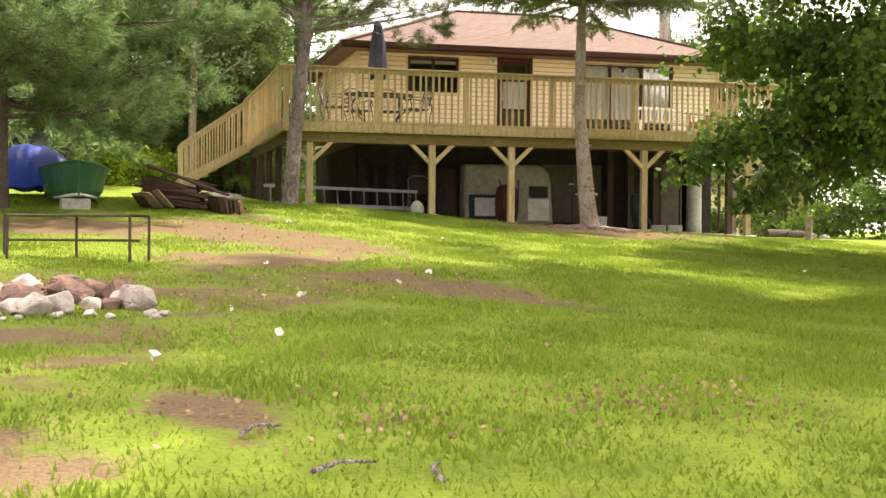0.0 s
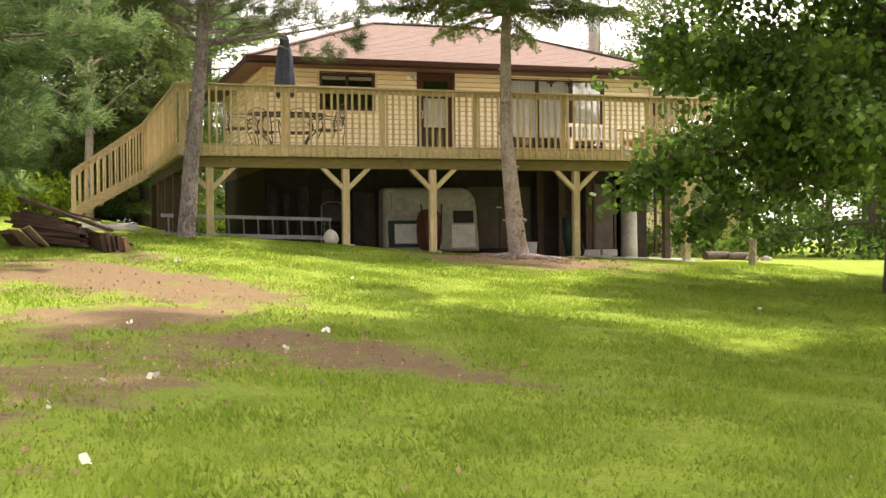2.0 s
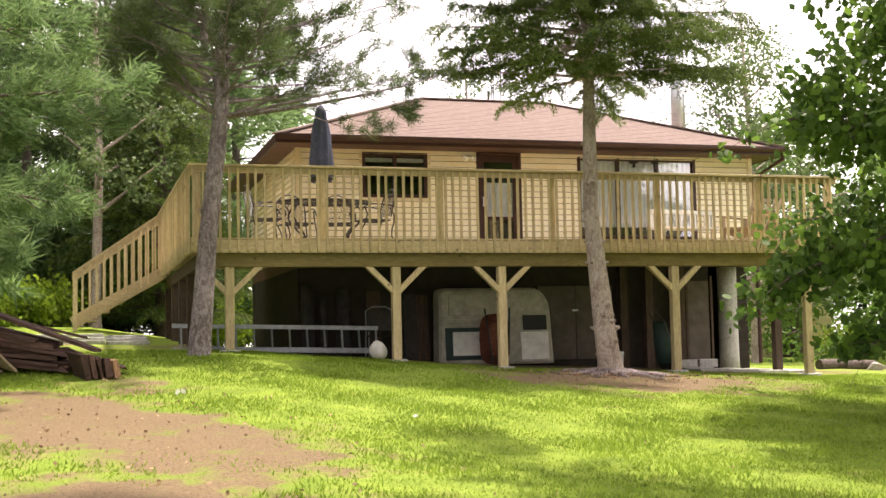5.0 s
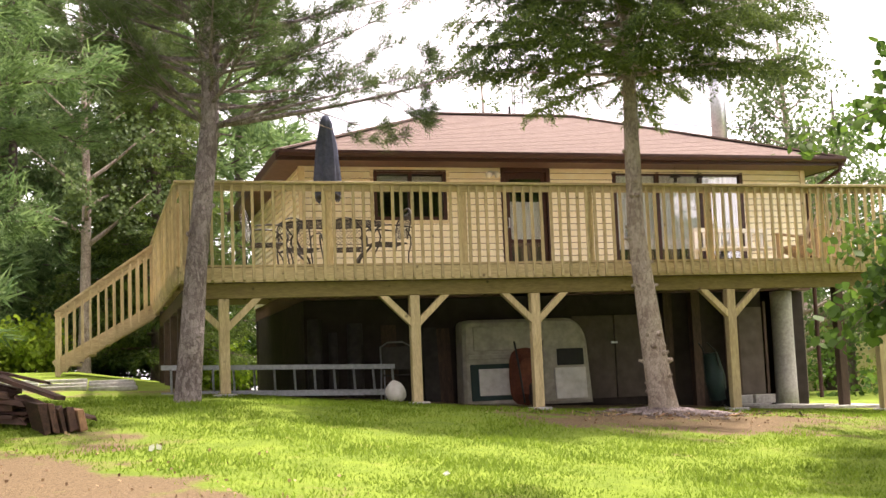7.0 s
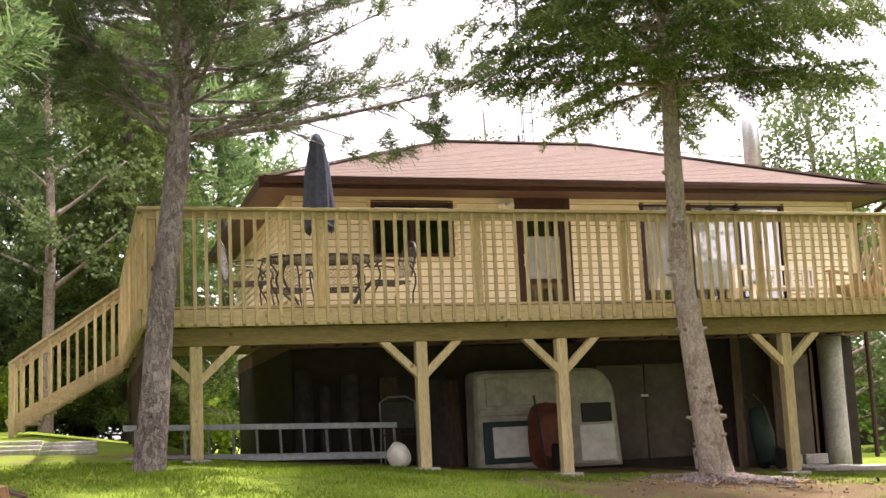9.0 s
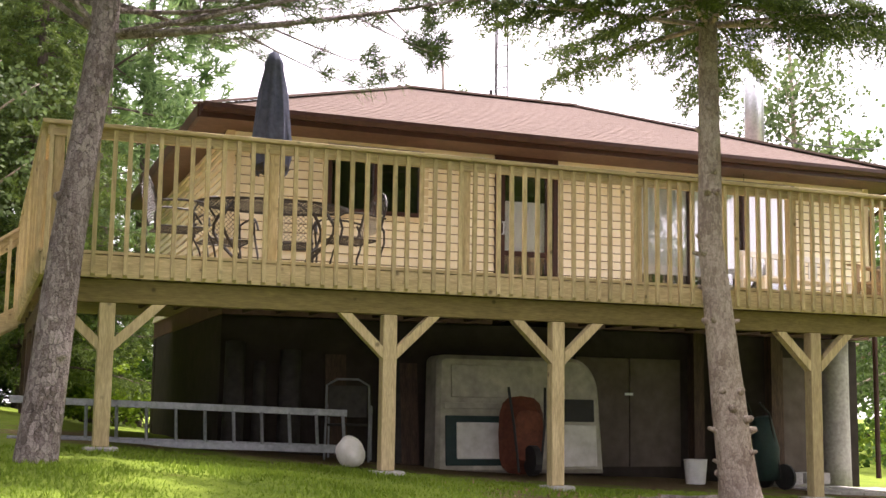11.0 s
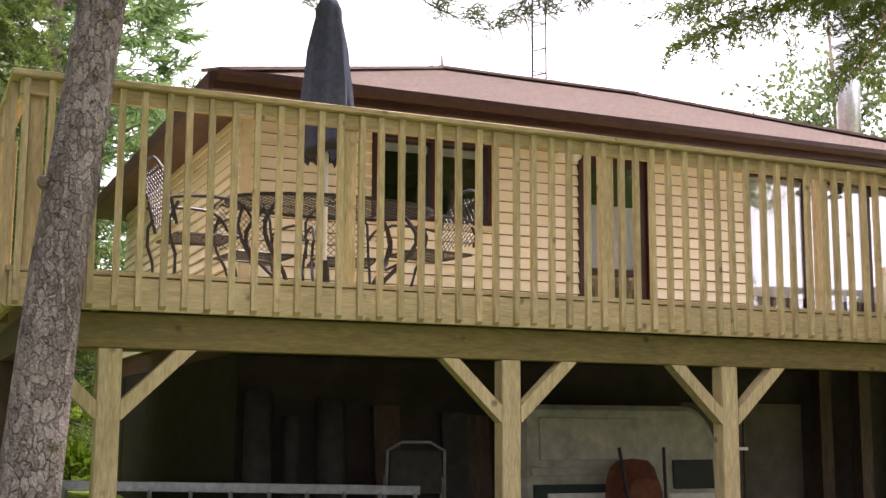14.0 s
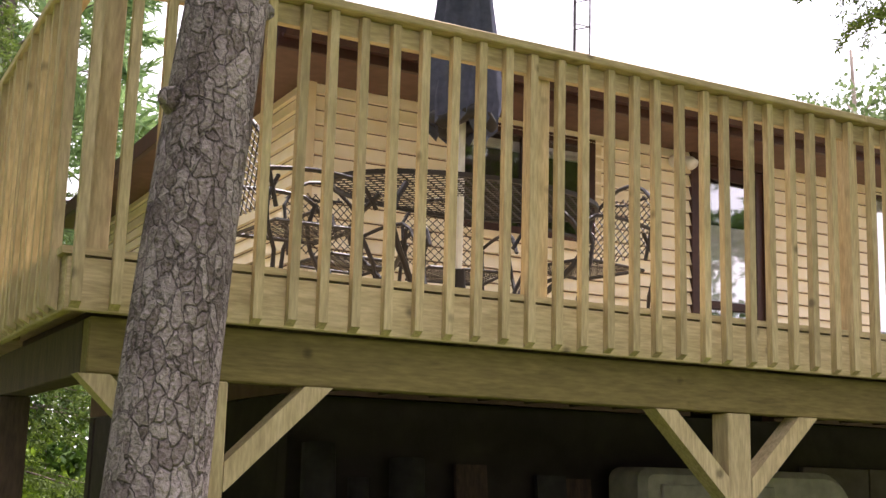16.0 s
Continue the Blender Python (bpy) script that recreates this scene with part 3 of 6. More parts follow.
def siding():
    pitch = 0.113
    rows = int((EZ + 0.1 - DZ) / pitch) + 1
    for k in range(rows):
        zc = DZ - 0.01 + k * pitch
        # gap under each board shows the dark backing as a shadow line
        z0 = zc + 0.010
        cuts = [(HX0, HX1)]
        for a, b, lo, hi in OPEN:
            if zc + pitch * 0.6 > lo and zc + pitch * 0.4 < hi:
                cuts = [s for c in cuts for s in ((c[0], a), (b, c[1])) if c[0] <= a and c[1] >= b] if len(cuts) == 1 else \
                    [s for c in cuts for s in (((c[0], a), (b, c[1])) if c[0] <= a and c[1] >= b else (c,))]
        for a, b in cuts:
            bm = B()
            vs = [bm.verts.new(p) for p in ((a, HY0 - 0.036, z0), (b, HY0 - 0.036, z0), (b, HY0 - 0.004, zc + pitch), (a, HY0 - 0.004, zc + pitch),
                                            (a, HY0, z0), (b, HY0, z0), (b, HY0, zc + pitch), (a, HY0, zc + pitch))]
            for f in ((0, 1, 2, 3), (4, 5, 1, 0), (3, 2, 6, 7), (0, 3, 7, 4), (1, 5, 6, 2), (7, 6, 5, 4)):
                bm.faces.new([vs[i] for i in f])
            part("siding_board", bm, M_SIDING, house)
        bm = B()
        vs = [bm.verts.new(p) for p in ((HX0 - 0.036, HY0, z0), (HX0 - 0.036, HY1, z0), (HX0 - 0.004, HY1, zc + pitch), (HX0 - 0.004, HY0, zc + pitch),
                                        (HX0, HY0, z0), (HX0, HY1, z0), (HX0, HY1, zc + pitch), (HX0, HY0, zc + pitch))]
        for f in ((0, 1, 2, 3), (4, 5, 1, 0), (3, 2, 6, 7), (0, 3, 7, 4), (1, 5, 6, 2), (7, 6, 5, 4)):
            bm.faces.new([vs[i] for i in f])
        part("siding_board", bm, M_SIDING, house)


def wall_front():
    """Solid wall with its three openings cut through, 0.15 m thick."""
    xs = [HX0] + [v for o in OPEN for v in o[:2]] + [HX1]
    y0, y1 = HY0 + 0.001, HY0 + 0.15

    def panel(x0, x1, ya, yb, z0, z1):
        # dark colour here stands in for the shadow lines between siding boards
        part("wall_panel", box(B(), x0, x1, ya, yb, z0, z1), M_SOFFIT, house, "dark backing that stands in for the siding's shadow lines")
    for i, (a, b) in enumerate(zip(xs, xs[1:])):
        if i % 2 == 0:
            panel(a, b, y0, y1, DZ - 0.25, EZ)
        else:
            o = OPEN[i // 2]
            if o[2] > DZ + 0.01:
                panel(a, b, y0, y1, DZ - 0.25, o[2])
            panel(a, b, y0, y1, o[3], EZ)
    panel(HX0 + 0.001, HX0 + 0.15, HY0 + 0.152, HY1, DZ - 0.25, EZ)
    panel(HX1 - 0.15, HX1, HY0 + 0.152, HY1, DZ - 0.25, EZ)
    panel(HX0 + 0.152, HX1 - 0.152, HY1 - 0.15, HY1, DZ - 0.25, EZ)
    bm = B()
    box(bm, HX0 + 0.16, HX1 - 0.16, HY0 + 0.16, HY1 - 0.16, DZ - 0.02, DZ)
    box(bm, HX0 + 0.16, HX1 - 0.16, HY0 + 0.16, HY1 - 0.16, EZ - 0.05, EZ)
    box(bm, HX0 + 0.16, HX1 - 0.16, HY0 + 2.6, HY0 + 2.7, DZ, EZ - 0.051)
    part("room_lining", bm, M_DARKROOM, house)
    for x in (HX0 - 0.03, HX1 - 0.07):
        bm = B()
        box(bm, x, x + 0.1, HY0 - 0.045, HY0 + 0.05, DZ, EZ)
        part("corner_board", bm, M_TRIM, house, bevel=0.004)


def roof():
    x0, x1, y0, y1 = 1.18, 11.68, 2.72, 10.22
    ry, rz = (y0 + y1) / 2, 5.40
    half = ry - y0
    n = 30
    bm = B()
    prev = None
    for k in range(n):
        a, b = k / n, min((k + 1.0) / n, 0.9999)
        za, zb = EZ + 0.10 + (rz - EZ - 0.1) * a + 0.006, EZ + 0.10 + (rz - EZ - 0.1) * b
        lo = [bm.verts.new(p) for p in ((x0 + half * a, y0 + half * a, za), (x1 - half * a, y0 + half * a, za), (x1 - half * a, y1 - half * a, za), (x0 + half * a, y1 - half * a, za))]
        hi = [bm.verts.new(p) for p in ((x0 + half * b, y0 + half * b, zb), (x1 - half * b, y0 + half * b, zb), (x1 - half * b, y1 - half * b, zb), (x0 + half * b, y1 - half * b, zb))]
        for i in range(4):
            j = (i + 1) % 4
            bm.faces.new((lo[i], lo[j], hi[j], hi[i]))
            if prev:
                bm.faces.new((prev[i], prev[j], lo[j], lo[i]))
        prev = hi
    rf = part("roof", bm, M_ROOF, house)
    for a, b in (((x0 + half, ry), (x1 - half, ry)), ((x0, y0), (x0 + half, ry)), ((x1, y0), (x1 - half, ry)), ((x0, y1), (x0 + half, ry)), ((x1, y1), (x1 - half, ry))):
        za = rz if abs(a[1] - ry) < 0.01 else EZ + 0.115
        bm = B()
        beam(bm, (*a, za + 0.012), (*b, rz + 0.012), 0.22, 0.03)
        part("ridge_cap", bm, M_ROOF, rf)
    bm = B()
    box(bm, x0 + 0.03, x1 - 0.03, y0 + 0.03, y1 - 0.03, EZ - 0.03, EZ - 0.002)
    part("soffit", bm, M_SOFFIT, house)
    for p, q in (((x0, y0, 0), (x1, y0, 0)), ((x0, y0, 0), (x0, y1, 0)), ((x1, y0, 0), (x1, y1, 0))):
        bm = B()
        beam(bm, (p[0], p[1], EZ + 0.035), (q[0], q[1], EZ + 0.035), 0.05, 0.16)
        part("fascia", bm, M_BROWN, house, "dark brown fascia board", bevel=0.004)
    bm = B()
    ga = [(0, 0.09), (0.0, 0.03), (0.03, 0.0), (0.09, 0.0), (0.115, 0.05), (0.115, 0.10), (0.105, 0.10), (0.1, 0.05), (0.08, 0.012), (0.035, 0.012), (0.012, 0.035), (0.012, 0.09)]
    e0 = [bm.verts.new((x0 + 0.02, y0 - 0.028 - a, EZ + 0.01 + c)) for a, c in ga]
    e1 = [bm.verts.new((x1 - 0.02, y0 - 0.028 - a, EZ + 0.01 + c)) for a, c in ga]
    for i in range(len(ga)):
        j = (i + 1) % len(ga)
        bm.faces.new((e0[i], e0[j], e1[j], e1[i]))
    part("gutter", bm, M_BROWN, house, "dark brown eaves gutter")
    bm = B()
    tube(bm, ((x1 - 0.1, y0 - 0.05, EZ + 0.01), (x1 - 0.1, y0 - 0.02, EZ - 0.12), (HX1 + 0.05, HY0 - 0.06, EZ - 0.45), (HX1 + 0.05, HY0 - 0.06, -0.5)), 0.04, 8)
    part("downpipe", bm, M_BROWN, house)


def window_left():
    a, b, lo, hi = OPEN[0]
    w = thing("window_left", "brown-framed sliding window with a pale blind at the top", "window", (0, HY0, 0), kind="structure")
    for x0, x1, z0, z1 in ((a, a + 0.06, lo, hi), (b - 0.06, b, lo, hi), (a + 0.06, b - 0.06, hi - 0.07, hi), (a + 0.06, b - 0.06, lo, lo + 0.06), ((a + b) / 2 - 0.03, (a + b) / 2 + 0.03, lo + 0.06, hi - 0.07)):
        bm = B()
        box(bm, x0, x1, -0.035, 0.06, z0, z1)
        part("frame_member", bm, M_BROWN, w, bevel=0.004)
    for x0, x1 in ((a + 0.062, (a + b) / 2 - 0.032), ((a + b) / 2 + 0.032, b - 0.062)):
        bm = B()
        box(bm, x0, x1, 0.02, 0.026, lo + 0.062, hi - 0.072)
        part("pane", bm, M_GLASS, w)
    bm = B()
    box(bm, a + 0.05, b - 0.05, 0.10, 0.12, hi - 0.17, hi - 0.09)
    part("blind", bm, M_WHITE, w, "rolled pale blind")
    bm = B()
    box(bm, b + 0.0015, b + 0.06, -0.03, -0.002, lo - 0.06, hi)
    box(bm, a - 0.06, a - 0.0015, -0.03, -0.002, lo - 0.06, hi)
    box(bm, a, b, -0.045, -0.002, lo - 0.06, lo - 0.002)
    part("casing", bm, M_TRIM, w)


def front_door():
    a, b, lo, hi = OPEN[1]
    d = thing("door_front", "dark brown glazed door with a pale half curtain, closed", "door", (0, HY0, 0), kind="structure")
    for x0, x1, z0, z1 in ((a, a + 0.07, lo, hi), (b - 0.07, b, lo, hi), (a + 0.07, b - 0.07, hi - 0.08, hi)):
        bm = B()
        box(bm, x0, x1, -0.045, 0.08, z0, z1)
        part("frame_member", bm, M_BROWN, d, bevel=0.004)
    s0, s1 = a + 0.075, b - 0.075
    for x0, x1, z0, z1 in ((s0, s0 + 0.09, lo + 0.02, hi - 0.085), (s1 - 0.09, s1, lo + 0.02, hi - 0.085), (s0 + 0.09, s1 - 0.09, hi - 0.2, hi - 0.085), (s0 + 0.09, s1 - 0.09, 2.42, 2.49), (s0 + 0.09, s1 - 0.09, lo + 0.02, lo + 0.18)):
        bm = B()
        box(bm, x0, x1, 0.0, 0.045, z0, z1)
        part("door_rail", bm, M_BROWN, d, bevel=0.004)
    for z0, z1, m in ((2.495, hi - 0.202, M_GLASS), (lo + 0.182, 2.415, M_GLASS)):
        bm = B()
        box(bm, s0 + 0.092, s1 - 0.092, 0.018, 0.024, z0, z1)
        part("pane", bm, m, d)
    bm = B()
    tube(bm, ((s0 + 0.05, -0.004, 2.70), (s0 + 0.05, -0.05, 2.70), (s0 + 0.05, -0.05, 2.86), (s0 + 0.05, -0.004, 2.86)), 0.012, 6)
    part("door_handle", bm, M_STEEL, d, "bright pull handle")
    # Grey below, pale above: the panes' reflections are partly put into these colours.
    bm = B()
    box(bm, s0 + 0.05, s1 - 0.05, 0.06, 0.07, lo + 0.02, 2.45)
    part("inner_panel", bm, M_BASEDOOR, d, "grey inner panel, partly the dim reflection in the lower pane")
    bm = B()
    box(bm, s0 + 0.05, s1 - 0.05, 0.05, 0.056, 2.46, 3.16)
    part("curtain", bm, M_CURTAIN, d, "white door curtain, partly the bright reflection in the pane")


def window_big():
    a, b, lo, hi = OPEN[2]
    w = thing("window_big", "wide brown-framed picture window with drawn white curtains", "window", (0, HY0, 0), kind="structure")
    div = [a, a + 0.88, a + 1.75, b]
    for x in div:
        bm = B()
        x0 = min(max(x - 0.035, a), b - 0.07)
        box(bm, x0, x0 + 0.07, -0.035, 0.06, lo, hi)
        part("frame_member", bm, M_BROWN, w, bevel=0.004)
    for x0, x1 in zip(div, div[1:]):
        l, r = x0 + (0.072 if x0 == a else 0.037), x1 - (0.072 if x1 == b else 0.037)
        for z0, z1 in ((lo, lo + 0.06), (hi - 0.06, hi)):
            bm = B()
            box(bm, l, r, -0.03, 0.055, z0, z1)
            part("frame_member", bm, M_BROWN, w)
        bm = B()
        box(bm, l, r, 0.02, 0.026, lo + 0.062, hi - 0.062)
        part("pane", bm, M_GLASS, w)
    # Full-width white curtain also stands for the bright sky the panes reflect.
    bm = B()
    n = 130
    top = [bm.verts.new((a + (b - a) * i / n, 0.055 + 0.012 * math.sin(i * 1.15), hi + 0.02)) for i in range(n + 1)]
    bot = [bm.verts.new((a + (b - a) * i / n, 0.06 + 0.016 * math.sin(i * 1.15 + 0.3), lo + 0.25)) for i in range(n + 1)]
    for i in range(n):
        bm.faces.new((top[i], top[i + 1], bot[i + 1], bot[i]))
    part("curtain", bm, M_CURTAIN, w, "white pleated curtain, also standing for sky reflected in the panes", smooth=True)


siding()
wall_front()
roof()
window_left()
front_door()
window_big()
for o in bpy.data.objects:
    if o.name.split(".")[0] == "pane":
        o.visible_shadow = False        # lets daylight in

# ---------------------------------------------------------------- trees
def trunk_mesh(pts, radii, n=14, knots=0, seed=1, flare=0.0):
    """A tapered trunk through pts, with bumps, branch stubs and a flared foot."""
    r = random.Random(seed)
    bm = B()
    P = [Vector(p) for p in pts]
    rings = []
    m = 40
    stub = [(r.uniform(0.12, 0.95), r.uniform(0, 6.28)) for _ in range(knots)]
    for i in range(m + 1):
        f = i / m * (len(P) - 1)
        k = min(int(f), len(P) - 2)
        u = f - k
        c = P[k].lerp(P[k + 1], u)
        rad = radii[k] * (1 - u) + radii[k + 1] * u
        ring = []
        for j in range(n):
            a = 2 * math.pi * j / n
            q = rad * (1 + 0.05 * noise.noise(Vector((math.cos(a) * 1.5, math.sin(a) * 1.5, i * 0.33 + seed))))
            if flare and i < 5:
                q *= 1 + flare * (1 - i / 5) ** 2 * (0.7 + 0.5 * math.cos(a * 4 + seed))
            ring.append(bm.verts.new(c + Vector((math.cos(a) * q, math.sin(a) * q, 0))))
        rings.append(ring)
    for a, b in zip(rings, rings[1:]):
        for j in range(n):
            bm.faces.new((a[j], a[(j + 1) % n], b[(j + 1) % n], b[j]))
    bm.faces.new(rings[-1])
    for f, a in stub:
        i = int(f * (m - 1))
        c = sum((v.co for v in rings[i]), Vector()) / n
        rad = (rings[i][0].co - c).length
        d = Vector((math.cos(a), math.sin(a), 0.25))
        s = r.uniform(0.020, 0.036)
        tube(bm, (c + d * rad * 0.8, c + d * (rad + 0.012), c + d * (rad + r.uniform(0.03, 0.07))), (s * 1.7, s * 1.1, s * 0.7), 6)
    return bm


def needles(points, dirs, per, length, width, spread, seed, jitter=0.02):
    """Triangles of needles: per needles at each point, fanned about its direction."""
    r = np.random.default_rng(seed)
    p = np.repeat(points, per, 0) + r.normal(0, jitter, (len(points) * per, 3))
    d = np.repeat(dirs, per, 0) + r.normal(0, spread, (len(points) * per, 3))
    d /= np.linalg.norm(d, axis=1)[:, None] + 1e-9
    s = np.cross(d, r.normal(0, 1, d.shape))
    s /= np.linalg.norm(s, axis=1)[:, None] + 1e-9
    L = length * r.uniform(0.6, 1.15, (len(p), 1))
    v = np.stack([p - s * width / 2, p + s * width / 2, p + d * L], 1).reshape(-1, 3)
    return v, np.arange(len(v)).reshape(-1, 3)


def leaves(points, size, seed, hang=0.4, far=False):
    """Broad leaves as folded five-pointed blades; far ones as folded lozenges."""
    r = np.random.default_rng(seed)
    n = len(points)
    d = r.normal(0, 1, (n, 3))
    d[:, 2] -= hang
    d /= np.linalg.norm(d, axis=1)[:, None]
    s = np.cross(d, r.normal(0, 1, (n, 3)))
    s /= np.linalg.norm(s, axis=1)[:, None] + 1e-9
    u = np.cross(d, s)
    k = size * r.uniform(0.6, 1.25, (n, 1))
    tpl = ((0, 0, 0), (0.45, 0.28, 0.10), (0.62, 0.62, 0.02), (0.0, 1.05, -0.05), (-0.62, 0.62, 0.02), (-0.45, 0.28, 0.10))
    if far:
        tpl = (tpl[0], (0.5, 0.5, 0.08), tpl[3], (-0.5, 0.5, 0.08))
    v = np.stack([points + (s * a + d * b + u * c) * k for a, b, c in tpl], 1).reshape(-1, 3)
    if far:
        i = np.arange(n)[:, None] * 4
        return v, np.concatenate([i + np.array([[0, 1, 2]]), i + np.array([[0, 2, 3]])], 0)
    i = np.arange(n)[:, None] * 6
    f = np.concatenate([i + np.array([[0, 1, 2]]), i + np.array([[0, 2, 3]]), i + np.array([[0, 3, 4]]), i + np.array([[0, 4, 5]])], 0)
    return v, f


def limb(start, az, length, rise, sag, r, wander=0.06, n=8):
    """Points of a limb that leaves at slope rise and bends by sag."""
    pts = [Vector(start)]
    a = az
    for i in range(n):
        f = (i + 1) / n
        a += r.uniform(-wander, wander) * 2
        sl = rise + sag * f
        pts.append(pts[-1] + Vector((math.cos(a), math.sin(a), sl)).normalized() * length / n)
    return pts


def along(pts, f):
    k = f * (len(pts) - 1)
    i = min(int(k), len(pts) - 2)
    return pts[i].lerp(pts[i + 1], k - i), (pts[i + 1] - pts[i]).normalized()


def at_height(line, z):
    """The trunk's axis at height z."""
    for a, b in zip(line, line[1:]):
        if z <= b.z:
            return a.lerp(b, max(0.0, (z - a.z) / (b.z - a.z)))
    return line[-1].copy()


def tree_parts(name, label, at, trunk_bm, bark, wood, crown_v, crown_f, leaf_mat):
    """wood: one bmesh for each limb, or a single joined one for trees far off."""
    t = thing(name, label, "tree", at)
    part("trunk", trunk_bm, bark, t, smooth=True)
    if isinstance(wood, list):
        for b in wood:
            part("limb", b, bark, t, smooth=True)
    else:
        tagged(part("branchwork", wood, bark, t, smooth=True), kind="stuff")
    if crown_v is not None:
        ob = new("crown", np_mesh("crown", crown_v, crown_f, leaf_mat))
        ob.parent = t
    return t


def stack(chunks):
    vs, fs, o = [], [], 0
    for v, f in chunks:
        vs.append(v)
        fs.append(f + o)
        o += len(v)
    return np.concatenate(vs), np.concatenate(fs)


def pine_limb(bm, pts, r0, r, tips, twig_len, twigs, inner=0.25, wood=True):
    """Wood of one pine limb with its twigs; adds needle anchors to tips."""
    tube(bm, pts, [r0 * (1 - 0.85 * i / (len(pts) - 1)) for i in range(len(pts))], 6)
    for j in range(twigs):
        f = inner + (1 - inner) * (j + r.random()) / twigs
        p, d = along(pts, min(f, 0.995))
        side = d.cross(Vector((0, 0, 1))).normalized() * r.choice((-1, 1))
        td = (d * 0.7 + side * r.uniform(0.4, 1.0) + Vector((0, 0, r.uniform(-0.45, 0.7)))).normalized()
        L = twig_len * r.uniform(0.5, 1.2) * (1.15 - 0.5 * f)
        q = [p, p + td * L * 0.5 + Vector((0, 0, -0.02)), p + td * L + Vector((0, 0, r.uniform(-0.03, 0.10)))]
        if wood:
            tube(bm, q, (r0 * 0.22 * (1.1 - f) + 0.005, 0.006, 0.004), 4)
        for u in (0.55, 0.7, 0.85, 1.0):
            tips.append((along(q, u * 0.999)[0], td))
    tips.append((pts[-1], (pts[-1] - pts[-2]).normalized()))


def red_pine():
    """The leaning pine in front of the deck corner."""
    r = random.Random(11)
    x, y = -0.61, -1.28
    z = gz(x, y)
    line = [Vector((0, 0, -0.15)), Vector((0.165, 0.12, 1.7)), Vector((0.38, 0.28, 3.55)), Vector((0.44, 0.36, 5.2)), Vector((0.48, 0.5, 9.5))]
    tb = trunk_mesh(line, (0.165, 0.138, 0.118, 0.10, 0.05), 20, 18, 3, 0.25)
    wood, tips = [], []

    def grow(pl, r0, twig, tw, inner):
        wood.append(B())
        pine_limb(wood[-1], pl, r0, r, tips, twig, tw, inner)
    fork = at_height(line, 3.52)
    low = limb(fork, radians(-9), 3.6, 0.10, 0.20, r, 0.04)
    grow(low, 0.042, 0.5, 12, 0.55)
    for az, rise, sag, L, r0, tw in ((-34, 0.10, 0.10, 3.0, 0.030, 12), (24, 0.35, 0.25, 2.9, 0.028, 14), (158, 0.62, 0.25, 1.9, 0.034, 7), (200, 0.9, 0.2, 2.0, 0.03, 10)):
        grow(limb(fork, radians(az), L, rise, sag, r, 0.05), r0, 0.5, tw, 0.5)
    # drooping spurs with full tufts under the long limb
    tufts = []
    for f, az, L, rise, tw in ((0.38, -12, 1.25, -0.42, 5), (0.60, -18, 0.75, -0.55, 6), (0.68, 20, 0.6, -0.7, 4), (0.80, 60, 0.35, -0.1, 3), (0.76, -60, 0.5, 1.2, 5), (0.30, 12, 1.3, -0.35, 4)):
        sp, _ = along(low, f)
        wood.append(B())
        pine_limb(wood[-1], limb(sp, radians(az), L, rise, 0.15, r, 0.03), 0.011, r, tufts, 0.26, tw, 0.55)
    for i in range(100):
        h = 3.75 + 5.3 * (i / 100) ** 1.2
        az = i * 2.4 + r.uniform(-0.4, 0.4)
        L = r.uniform(1.5, 3.5) * (1 - 0.40 * (h - 3.6) / 5.5)
        grow(limb(at_height(line, h), az, L, r.uniform(0.05, 0.5), r.uniform(0.0, 0.35), r, 0.07), 0.026, 0.55, 16, 0.30)
    P, D = np.array([t[0] for t in tips]), np.array([t[1] for t in tips])
    v, f = needles(P, D, 26, 0.145, 0.009, 0.7, 5, 0.04)
    v2, f2 = needles(np.array([t[0] for t in tufts]), np.array([t[1] for t in tufts]), 22, 0.20, 0.008, 0.75, 6, 0.03)
    v, f = np.concatenate([v, v2]), np.concatenate([f, f2 + len(v)])
    tree_parts("pine_tree", "leaning pine with scaly grey-brown bark before the deck corner", (x, y, z), tb, M_BARK1, wood, v, f, M_PINE)


def join(parts):
    """Several bmeshes as one."""
    out = B()
    for b in parts:
        vs = [out.verts.new(v.co) for v in b.verts]
        b.verts.index_update()
        for f in b.faces:
            out.faces.new([vs[v.index] for v in f.verts])
        b.free()
    return out


